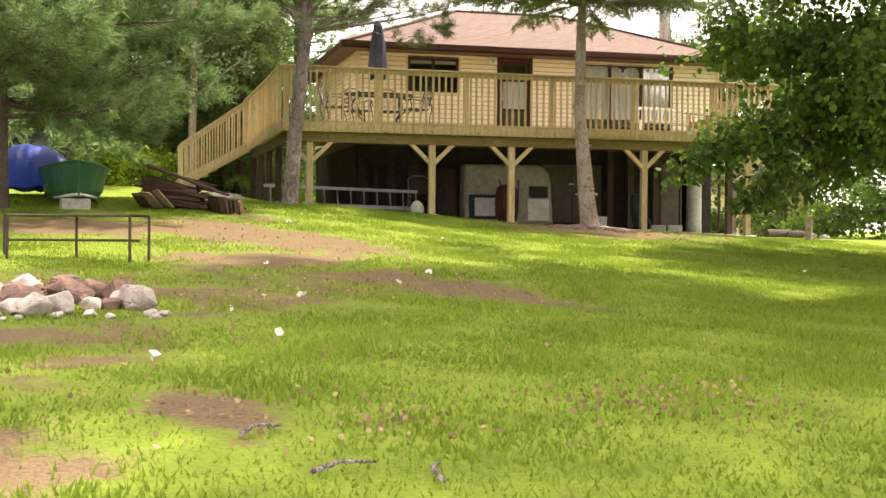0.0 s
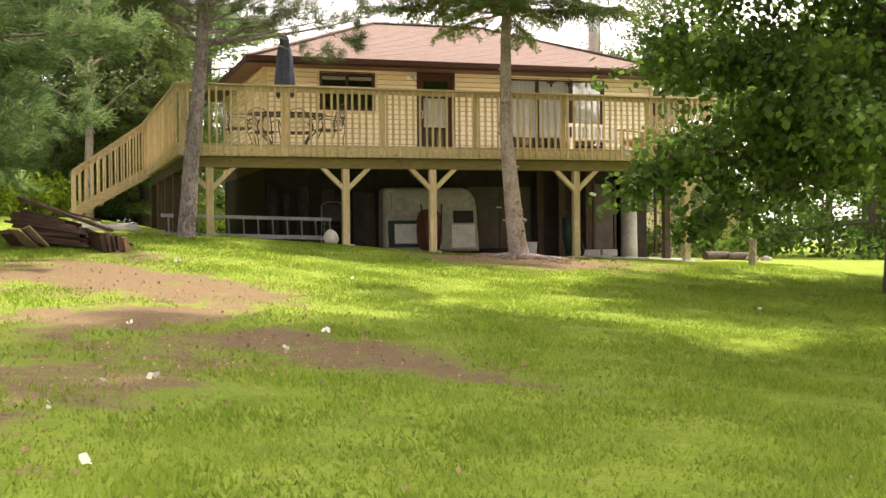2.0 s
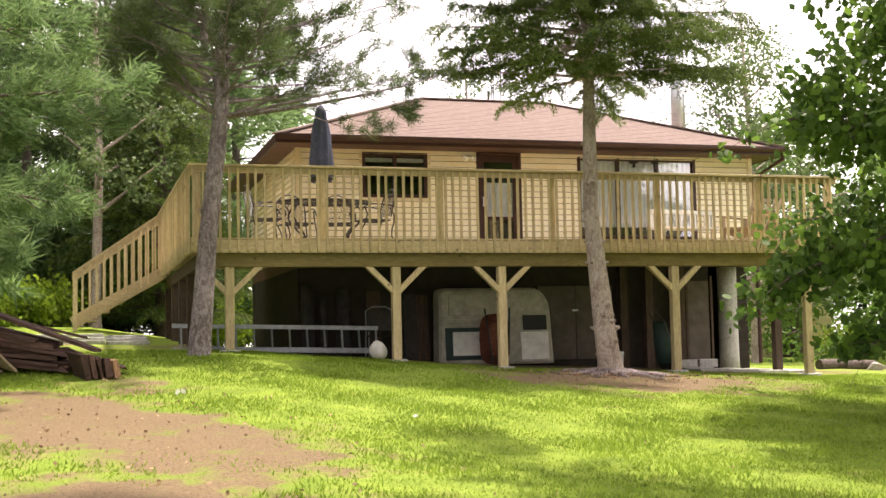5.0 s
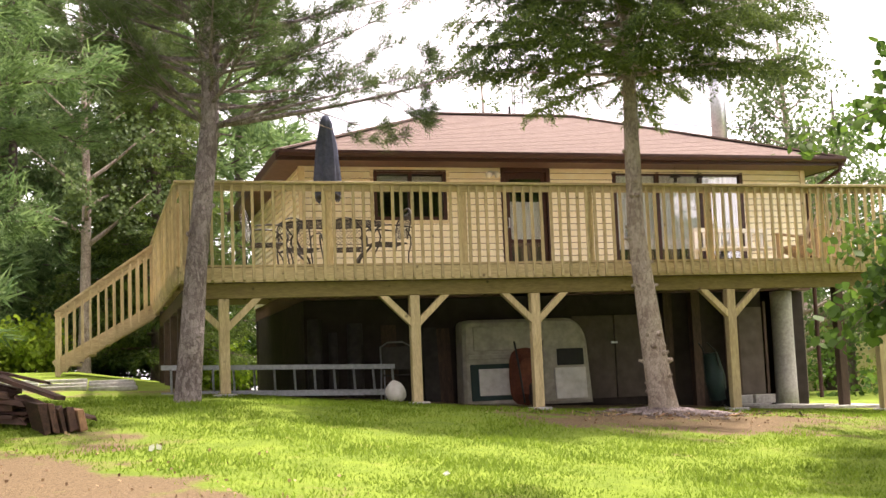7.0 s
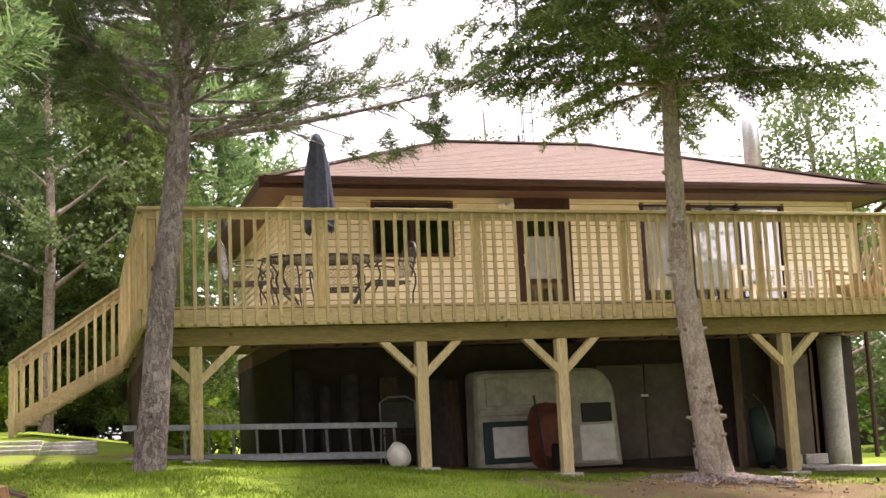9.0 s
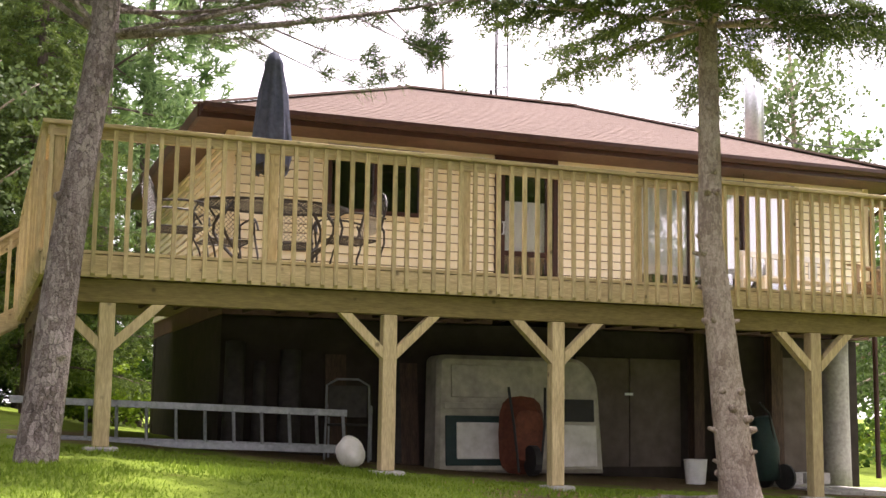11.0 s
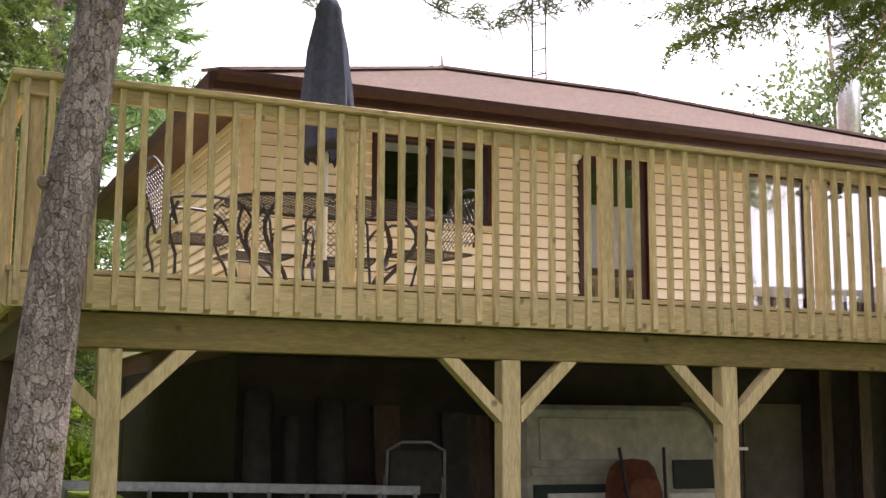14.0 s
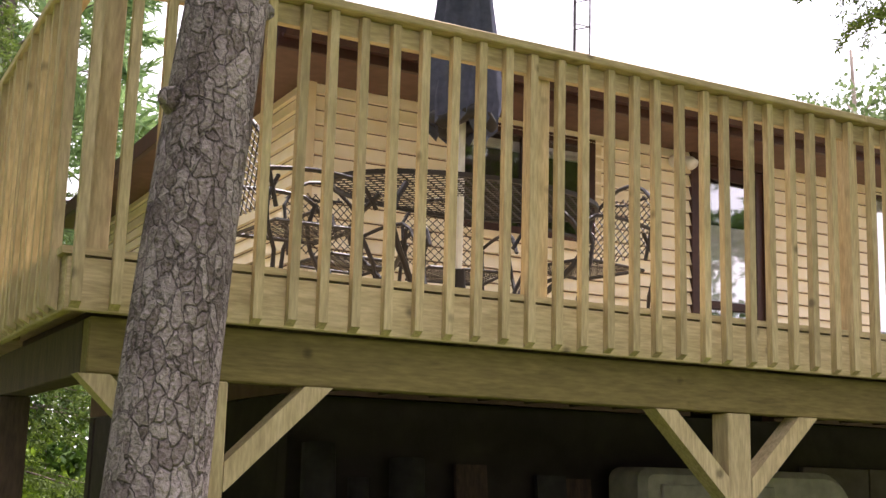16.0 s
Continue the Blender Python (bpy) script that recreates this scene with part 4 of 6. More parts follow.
def spruce(name, label, x, y, h, first, spread, rad, seed, line=None, per_n=13, knots=0, whorls=26, per=5, dense=1.0, mtl=None, bark=None, flare=0.3, droop=-0.25, near=False):
    """A spruce: tiers of limbs with hanging branchlets set close with short needles."""
    r = random.Random(seed)
    z = gz(x, y)
    line = line or [Vector((0, 0, -0.2)), Vector((0.02, 0.02, h * 0.35)), Vector((0.0, 0.05, h * 0.7)), Vector((0, 0, h))]
    tb = trunk_mesh(line, [rad * v for v in (1.0, 0.82, 0.6, 0.45, 0.06)][:len(line) - 1] + [rad * 0.1], 18, knots, seed, flare)
    wood, pts, dirs = [], [], []
    for w in range(whorls):
        fz = w / whorls
        zz = first + (h - first) * fz
        c = at_height(line, zz)
        for k in range(per):
            az = w * 1.9 + k * 6.283 / per + r.uniform(-0.3, 0.3)
            L = spread * (1 - fz) ** 0.8 * r.uniform(0.75, 1.1) + 0.15
            pl = limb(c, az, L, r.uniform(0.0, 0.12), droop * r.uniform(0.5, 1.3), r, 0.05, 6)
            wood.append(B())
            tube(wood[-1], pl, [0.028 * (1 - fz * 0.6) * (1 - 0.85 * i / 6) + 0.003 for i in range(7)], 5)
            nb = int(L * 11 * dense)
            for j in range(nb):
                f = 0.22 + 0.78 * (j + r.random()) / nb
                p, d = along(pl, min(f, 0.99))
                side = d.cross(Vector((0, 0, 1))).normalized() * (1 if j % 2 else -1)
                bl = (0.62 - 0.30 * f) * r.uniform(0.6, 1.2)
                td = (d * 0.65 + side * 0.8 + Vector((0, 0, r.uniform(-0.6, 0.1)))).normalized()
                for u in np.linspace(0.1, 1.0, 7):
                    q = p + td * bl * float(u) + Vector((0, 0, -0.10 * float(u) ** 2))
                    pts.append(q)
                    dirs.append(td)
    v, f = needles(np.array(pts), np.array(dirs), per_n, 0.08 * (13 / per_n) ** 0.5, 0.016 * (13 / per_n) ** 0.6, 0.75, seed, 0.024)
    return tree_parts(name, label, (x, y, z), tb, bark or M_BARK2, wood if near else join(wood), v, f, mtl or M_SPRUCE)


def soft_pine(name, label, x, y, h, first, spread, seed, n_limbs, mtl, per=15, nl=0.17, nw=0.012, tl=0.6, rad=0.2, near=False):
    """A dense pine whose limbs carry soft plumes of needles down to low height."""
    r = random.Random(seed)
    z = gz(x, y)
    line = [Vector((0, 0, -0.2)), Vector((0.05, 0.0, h * 0.5)), Vector((0, 0.05, h))]
    tb = trunk_mesh(line, (rad, rad * 0.6, 0.03), 12, 0, seed, 0.2)
    wood, tips = [], []
    for i in range(n_limbs):
        f = i / n_limbs
        c, _ = along(line, (first + (h - first) * f) / h * 0.99)
        L = spread * (1 - f) ** 0.7 * r.uniform(0.6, 1.1) + 0.3
        pl = limb(c, i * 2.4 + r.uniform(-0.5, 0.5), L, r.uniform(-0.15, 0.15), r.uniform(-0.15, 0.25), r, 0.08)
        wood.append(B())
        pine_limb(wood[-1], pl, 0.045 * (1 - f * 0.6), r, tips, tl * (1.3 - 0.5 * f), int(L * 9) + 3, 0.18, near)
    P, D = np.array([t[0] for t in tips]), np.array([t[1] for t in tips])
    v, f = needles(P, D, per, nl, nw, 0.55, seed, 0.06)
    return tree_parts(name, label, (x, y, z), tb, M_BARK3, wood if near else join(wood), v, f, mtl)


def broadleaf(name, label, x, y, h, first, spread, seed, n_limbs, n_leaf, leaf, mtl, bark, rad=0.18, low=-0.3, twig=0.9, hang=0.4, near=False, taper=0.75, floor=0.0):
    """A leafy tree: limbs, twigs and separate leaves gathered in sprays."""
    r = random.Random(seed)
    z = gz(x, y)
    line = [Vector((0, 0, -0.2)), Vector((0.1, -0.05, h * 0.45)), Vector((0.0, 0.1, h * 0.95))]
    tb = trunk_mesh(line, (rad, rad * 0.7, 0.03), 12, 0, seed, 0.25)
    wood = []
    anchors = []
    for i in range(n_limbs):
        f = i / n_limbs
        c, _ = along(line, (first + (h * 0.9 - first) * f) / h)
        L = spread * (1 - taper * f ** 1.6) * r.uniform(0.65, 1.08)
        pl = limb(c, i * 2.4 + r.uniform(-0.4, 0.4), L, r.uniform(low, low + 0.5) + f * 0.6, r.uniform(-0.35, 0.1), r, 0.12)
        bm = B()
        wood.append(bm)
        tube(bm, pl, [0.055 * (1 - f * 0.6) * (1 - 0.88 * k / 8) + 0.003 for k in range(9)], 6)
        for j in range(int(L * 7)):
            u = 0.25 + 0.75 * r.random()
            p, d = along(pl, min(u, 0.99))
            td = (d * 0.6 + Vector((r.uniform(-1, 1), r.uniform(-1, 1), r.uniform(-0.6, 0.45)))).normalized()
            tl = twig * r.uniform(0.4, 1.1)
            q = [p, p + td * tl * 0.5, p + td * tl + Vector((0, 0, -0.10))]
            if near:
                tube(bm, q, (0.009, 0.006, 0.003), 4)
            for e in (0.35, 0.6, 0.8, 1.0):
                anchors.append(along(q, e * 0.999)[0])
    A = np.array(anchors)
    rr = np.random.default_rng(seed)
    idx = rr.integers(0, len(A), n_leaf)
    pos = A[idx] + rr.normal(0, leaf * 1.3, (n_leaf, 3))
    if floor:                                      # lowest leaves end on an uneven line above the grass
        pos = pos[pos[:, 2] > floor + 0.45 * np.sin(pos[:, 0] * 2.1 + 0.7 * np.sin(pos[:, 1] * 1.9)) * np.cos(pos[:, 1] * 1.7)]
    v, f = leaves(pos, leaf, seed, hang, not near)
    return tree_parts(name, label, (x, y, z), tb, bark, wood if near else join(wood), v, f, mtl)


red_pine()
spruce("spruce_tree", "spruce with a bare knotty grey trunk before the deck", 5.88, -1.20, 11.5, 4.85, 2.6, 0.205, 21,
       [Vector((0, 0, -0.15)), Vector((-0.10, 0.06, 0.9)), Vector((-0.20, 0.2, 2.6)), Vector((-0.12, 0.32, 4.8)), Vector((-0.1, 0.35, 11.8))], knots=46, whorls=26, per=7, dense=1.15, near=True, droop=-0.12, per_n=11)
soft_pine("white_pine_tree", "dense white pine with soft blue-green needles down to low limbs", -5.9, -4.0, 13, 1.7, 5.2, 31, 140, M_WPINE, 24, 0.18, 0.018, near=True)
soft_pine("white_pine_tree", "dense white pine with soft blue-green needles down to low limbs", -10.6, 1.5, 14, 0.9, 5.2, 32, 70, M_WPINE, 13, 0.22, 0.032)
broadleaf("maple_tree", "broad maple with low hanging dark leafy limbs over the lawn", 10.25, -6.8, 8.0, 2.5, 4.8, 41, 74, 66000, 0.105, M_MAPLED, M_BARK3, 0.17, -0.30, near=True, taper=0.25, floor=1.15)
# Added out of view: its high crown only casts the foreground shade.
broadleaf("maple_tree", "tall maple added out of view to shade the lawn", 4.8, -14.6, 13.5, 6.3, 7.2, 42, 70, 120000, 0.15, M_MAPLED, M_BARK3, 0.2, -0.05, taper=0.1)
spruce("spruce_tree", "dark spruce with long drooping boughs beside the lawn", 5.7, -18.7, 11.0, 3.0, 4.6, 0.16, 57, per_n=7, whorls=20, per=6, dense=0.8, mtl=M_PINE, bark=M_BARK3, droop=-0.30, near=True)
# trees behind the side deck and the house
spruce("spruce_tree", "bushy spruce with bright new tips behind the side deck", -0.3, 11.6, 9.0, 0.8, 2.5, 0.16, 51, per_n=5, whorls=26, per=6, mtl=M_SPRUCE, bark=M_BARK3)
spruce("spruce_tree", "bushy spruce with bright new tips behind the side deck", -7.6, 13.5, 12, 0.6, 3.0, 0.18, 52, per_n=4, whorls=26, per=6, mtl=M_SPRUCE, bark=M_BARK3)
broadleaf("birch_tree", "slender birch with pale trunk and small light leaves beyond the house", 16.0, 11.5, 10.5, 1.4, 4.2, 61, 38, 16000, 0.10, M_BIRCH, M_BARK2, 0.13, 0.1, 1.0)
broadleaf("birch_tree", "slender birch showing its top above the roof", 8.6, 14.5, 9.3, 4.0, 1.4, 62, 20, 2600, 0.09, M_BIRCH, M_BARK2, 0.08, 0.5, 0.6)
broadleaf("birch_tree", "slender grey-trunked birch beside the stair", -1.9, 9.9, 8.5, 3.0, 2.2, 63, 16, 4000, 0.09, M_BIRCH, M_BARK2, 0.13, 0.3, 0.8)


def far_woods():
    """Woods round the plot: a few trees built once, then repeated."""
    r = random.Random(77)
    pine = soft_pine("conifer_tree", "tall dark conifer in the woods round the lawn", -12, 16, 15, 0.5, 4.2, 33, 40, M_WPINE, 5, 0.42, 0.06, 0.9, 0.2)
    leaf = broadleaf("leafy_tree", "round leafy tree in the woods round the lawn", -7.5, 20, 12, 1.0, 4.8, 64, 22, 10500, 0.17, M_MAPLE, M_BARK3, 0.2, -0.1, 1.2)
    spots = [(-13, 7), (-17, 2), (-15, -5), (-19, -10), (-17, -17), (-22, 10), (-9.5, 9), (-6, 15.5), (-2.5, 19), (-14, 24), (-5, 27), (1.0, 26), (-20, 30), (-30, 0), (-28, -12),
             (-24, -22), (27, 16), (33, 8), (38, -2), (36, -13), (31, 24), (24, 33), (40, 30), (17, 38), (-30, 20), (-9, 34), (23, 23),
             # First three spots are out of view: added for reflections and shade.
             (-24, -36), (-22, -31), (13.5, -22.0), (24, 4), (22, 9), (29, 7), (26, -1), (27, -5), (20.5, 16), (30, 2), (25, 10), (33, 13), (-3.6, 15), (2.5, 19.5), (-11, 13), (-6.8, 17.5), (-1.2, 17.0), (-9.6, 11.5), (-4.2, 21.5), (-12.2, 3.5), (-8.2, 9.0), (1.3, 16.5)]
    for i, (x, y) in enumerate(spots):
        src = pine if x < 4 and (y > 5 or (i * 7) % 5 < 3) else leaf
        s = r.uniform(0.8, 1.15)
        o = copy_thing(src, pose(x, y, gz(x, y), 0, 0, r.uniform(0, 360)))
        o.scale = (s, s, s * r.uniform(0.9, 1.1) * (0.75 if y > 20 and x > 3 else 1))


far_woods()
# Unseen tree, added so its crown darkens the right of the lawn.
broadleaf("tall_maple_tree", "unseen tall maple added to cast shade on the lawn", 8.4, -16.2, 13, 6.0, 4.6, 65, 40, 60000, 0.14, M_MAPLED, M_BARK3, 0.2, 0.0, 1.1, taper=0.2)



def bush(x, y, h, w, n, seed, mtl, label, leaf=0.07):
    r = random.Random(seed)
    t = thing("bush", label, "bush", (x, y, gz(x, y)))
    bm = B()
    A = []
    for i in range(26):
        a = r.uniform(0, 6.28)
        pl = limb((r.uniform(-0.2, 0.2) * w, r.uniform(-0.2, 0.2) * w, -0.03), a, h * r.uniform(0.6, 1.15), r.uniform(0.6, 3), -0.5, r, 0.1, 5)
        tube(bm, pl, [0.014, 0.012, 0.009, 0.007, 0.005, 0.003], 5)
        for k in range(24):
            p, _ = along(pl, r.uniform(0.25, 0.99))
            A.append(p + Vector((r.gauss(0, 0.14) * w, r.gauss(0, 0.14) * w, r.gauss(0, 0.08))))
    part("stems", bm, M_BARK3, t)
    A = np.array(A)
    rr = np.random.default_rng(seed)
    pos = A[rr.integers(0, len(A), n)] + rr.normal(0, 0.07, (n, 3))
    pos[:, 2] = np.abs(pos[:, 2])
    v, f = leaves(pos, leaf, seed, 0.0, True)
    ob = new("foliage", np_mesh("foliage", v, f, mtl))
    ob.parent = t


bush(-4.2, 8.7, 1.05, 1.15, 5200, 1, M_BUSH, "bright yellow-green bush beyond the stair", 0.08)
bush(-6.0, 11.4, 1.6, 1.6, 4000, 2, M_BUSH, "bright yellow-green bush beyond the stair", 0.1)
bush(-2.95, 9.3, 1.15, 1.0, 4200, 3, M_BUSH, "bright yellow-green bush beyond the stair", 0.1)
for i, bx in enumerate((-12.5, -10.2, -8.0, -1.2, 0.6, 2.6)):
    bush(bx, 15.0 + (i % 3) * 0.8, 2.2, 2.0, 3000, 20 + i, M_MAPLE, "green thicket at the edge of the woods", 0.13)
bush(13.8, 13.0, 1.2, 1.5, 3500, 4, M_BUSH, "low bright bush at the edge of the lawn", 0.08)
bush(16.5, 14.0, 1.4, 1.7, 3500, 5, M_MAPLE, "low green bush at the edge of the lawn", 0.08)
bush(19.5, 12.5, 1.3, 1.7, 3500, 6, M_BUSH, "low bright bush at the edge of the lawn", 0.08)
bush(1.2, 13.5, 1.7, 1.8, 3600, 7, M_BUSH, "bright yellow-green bush seen under the deck", 0.1)

# ---------------------------------------------------------------- under the deck
def basement():
    b = thing("basement", "dim ground floor with panel doors and a round column", "basement")
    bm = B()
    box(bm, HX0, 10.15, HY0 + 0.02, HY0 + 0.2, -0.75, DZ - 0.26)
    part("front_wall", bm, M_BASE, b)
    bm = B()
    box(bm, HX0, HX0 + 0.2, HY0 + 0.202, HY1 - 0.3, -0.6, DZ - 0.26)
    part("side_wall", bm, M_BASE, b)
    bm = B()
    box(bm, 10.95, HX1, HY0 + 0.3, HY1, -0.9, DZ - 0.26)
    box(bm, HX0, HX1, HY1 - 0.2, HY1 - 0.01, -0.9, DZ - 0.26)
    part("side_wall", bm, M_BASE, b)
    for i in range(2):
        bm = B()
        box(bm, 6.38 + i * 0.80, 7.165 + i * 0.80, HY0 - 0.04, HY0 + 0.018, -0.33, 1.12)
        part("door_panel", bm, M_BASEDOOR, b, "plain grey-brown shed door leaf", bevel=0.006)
    bm = B()
    box(bm, 7.10, 7.22, HY0 - 0.055, HY0 - 0.042, 0.62, 0.655)
    part("latch", bm, M_STEEL, b)
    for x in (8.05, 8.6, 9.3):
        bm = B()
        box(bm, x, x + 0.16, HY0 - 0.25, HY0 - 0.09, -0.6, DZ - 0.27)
        part("support_post", bm, M_DARKWOOD, b)
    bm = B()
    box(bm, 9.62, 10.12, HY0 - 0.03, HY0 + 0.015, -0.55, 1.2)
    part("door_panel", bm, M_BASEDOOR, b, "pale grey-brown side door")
    for i, x in enumerate((9.48, 9.58, 10.14)):
        bm = B()
        box(bm, x, x + 0.05, HY0 - 0.06, HY0 - 0.032, -0.6, 1.3)
        part("door_trim", bm, M_DARKWOOD if i else M_TRIM, b)
    bm = B()
    tube(bm, [(10.55, HY0 - 0.02, z) for z in (-0.75, -0.3, 0.5, 1.1, DZ - 0.27)], (0.21, 0.20, 0.195, 0.195, 0.20), 20)
    part("stone_column", bm, M_CONC, b, "round pale concrete column", smooth=True)


def patio_slabs():
    sl = thing("patio_slabs", "pale concrete paving slabs beside the basement door", "paving", kind="structure")
    for i in range(4):
        for j in range(2):
            bm = B()
            x, y = 8.9 + i * 0.62, 1.5 + j * 0.62
            z = gz(x, y)
            box(bm, x, x + 0.6, y, y + 0.6, z - 0.03, z + 0.035 + 0.006 * ((i + j) % 2))
            part("slab", bm, M_CONC, sl, bevel=0.008)
    s2 = thing("path_slabs", "pale concrete path slabs at the foot of the stair", "paving", kind="structure")
    for i in range(3):
        for j in range(3):
            x, y = -3.3 + i * 0.76, 3.1 + j * 0.86
            z = gz(x, y)
            bm = B()
            box(bm, x, x + 0.74, y, y + 0.84, z - 0.03, z + 0.045 + 0.008 * ((i + j) % 2))
            part("slab", bm, M_CONC, s2, bevel=0.01)


def ladder():
    z0 = gz(1, 1.75) + 0.09
    t = thing("ladder", "aluminium extension ladder lying on its long edge under the deck", "ladder", (-0.75, 1.75, z0), 0)
    L = 3.55
    for k, (dy, dz) in enumerate(((0.0, 0.0), (0.10, 0.40))):
        bm = B()
        beam(bm, (0, dy, dz), (L, dy, dz - 0.10), 0.028, 0.075)
        part("side_rail", bm, M_ALU, t, bevel=0.004)
    for k, (dy, dz) in enumerate(((0.06, 0.02),)):
        bm = B()
        beam(bm, (0.25, dy, dz), (L + 0.12, dy, dz - 0.10), 0.028, 0.06)
        part("side_rail", bm, M_ALU, t, bevel=0.004)
    i = 0.15
    while i < L:
        bm = B()
        zz = -0.10 * i / L
        tube(bm, ((i, 0.0, zz + 0.02), (i, 0.10, zz + 0.38)), 0.018, 8)
        part("rung", bm, M_ALU, t)
        i += 0.305


def camper_shell():
    """An old pale fibreglass truck cap stood on edge against the basement wall."""
    x, y = 4.15, 2.62
    z = gz(5.2, y)
    t = thing("truck_cap", "old pale fibreglass truck cap stood on edge with two side panes", "truck cap", (x, y, z))
    w, h, d = 2.28, 1.44, 0.42

    def outline(m):
        pts = [(m, m), (w - m, m)]
        for k in range(7):
            a = k / 6 * math.pi / 2
            pts.append((w - 0.34 + (0.30 - m) * math.cos(a) - 0.06 * k / 6, h - 0.40 + (0.40 - m) * math.sin(a)))
        for k in range(5):
            a = math.pi / 2 + k / 4 * math.pi / 2
            pts.append((0.14 + (0.12 - m) * math.cos(a) + 0.02, h - 0.10 + (0.10 - m) * math.sin(a)))
        return pts
    bm = B()
    rows = [[bm.verts.new((px, yy + 0.10 * pz / h, pz)) for px, pz in outline(m)] for yy, m in ((d, 0.0), (0.06, 0.0), (0.0, 0.05))]
    for a, b in zip(rows, rows[1:]):
        for i in range(len(a)):
            j = (i + 1) % len(a)
            bm.faces.new((a[i], a[j], b[j], b[i]))
    bm.faces.new(rows[-1])
    part("shell", bm, M_PANELW, t)
    # dark rubber surround, clouded panes, a ridge between the two halves and a dark rear opening
    for nm, lb, m, x0, x1, z0, z1, dy in (("surround", "dark rubber surround", M_TEAL, 0.12, 1.16, 0.10, 0.70, 0.0), ("side_pane", "pale clouded side pane", M_PANELL, 0.26, 1.04, 0.18, 0.62, 0.014),
                                          ("ridge", "", M_PANELW, 0.10, 1.40, 0.78, 0.86, 0.012), ("upper_panel", "", M_PANELW, 0.20, 1.30, 0.92, 1.32, 0.004),
                                          ("rear_opening", "dark rear opening", M_BLACK, 1.66, 2.14, 0.64, 0.92, 0.0), ("side_pane", "pale clouded side pane", M_PANELL, 1.60, 2.16, 0.08, 0.60, 0.004)):
        bm = B()
        box(bm, x0, x1, -0.030 - dy, -0.003, z0, z1)
        for v in bm.verts:
            v.co.y += 0.10 * v.co.z / h
        part(nm, bm, m, t, lb, bevel=0.010)


def wheelbarrow():
    x, y = 5.12, 2.18
    z = gz(x, y)
    t = thing("wheelbarrow", "rust-red wheelbarrow stood on end against the truck cap", "wheelbarrow", (x, y, z))
    bm = B()
    n = 16

    def ring(w, hh, yy):
        return [bm.verts.new((w * math.copysign(abs(math.cos(2 * math.pi * k / n)) ** 0.6, math.cos(2 * math.pi * k / n)), yy, 0.48 + hh * math.copysign(abs(math.sin(2 * math.pi * k / n)) ** 0.6, math.sin(2 * math.pi * k / n)))) for k in range(n)]
    rs = [ring(0.30, 0.47, 0.12), ring(0.28, 0.45, 0.10), ring(0.19, 0.30, -0.10)]
    for a, b in zip(rs, rs[1:]):
        for k in range(n):
            bm.faces.new((a[k], a[(k + 1) % n], b[(k + 1) % n], b[k]))
    bm.faces.new(rs[-1])
    part("tray", bm, M_RUST, t, smooth=False)
    for s in (-1, 1):
        bm = B()
        tube(bm, ((s * 0.14, -0.14, 0.05), (s * 0.20, -0.12, 0.6), (s * 0.24, -0.04, 1.05)), 0.016, 6)
        part("handle", bm, M_BLACK, t)
    bm = B()
    tube(bm, ((-0.04, -0.22, 0.19), (0.04, -0.22, 0.19)), 0.18, 16)
    part("wheel", bm, M_BLACK, t)


def plastic_chair(x, y, rz, grp="chairs under the deck"):
    z = gz(x, y)
    t = thing("garden_chair", "white metal-framed garden chair stored under the deck", "chair", (x, y, z), rz, grp)
    for s in (-1, 1):
        bm = B()
        tube(bm, ((s * 0.25, -0.25, 0), (s * 0.25, -0.22, 0.62), (s * 0.25, 0.15, 0.64), (s * 0.25, 0.30, 0)), 0.014, 6)
        part("leg_frame", bm, M_ALU, t)
    bm = B()
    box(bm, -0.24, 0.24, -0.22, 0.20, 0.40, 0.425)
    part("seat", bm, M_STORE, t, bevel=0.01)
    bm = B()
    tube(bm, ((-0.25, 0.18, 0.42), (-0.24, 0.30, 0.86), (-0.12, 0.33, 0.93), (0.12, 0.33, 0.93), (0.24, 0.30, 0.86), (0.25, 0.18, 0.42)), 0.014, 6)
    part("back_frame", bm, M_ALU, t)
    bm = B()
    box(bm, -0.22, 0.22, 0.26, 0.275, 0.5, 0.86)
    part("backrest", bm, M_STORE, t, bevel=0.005)


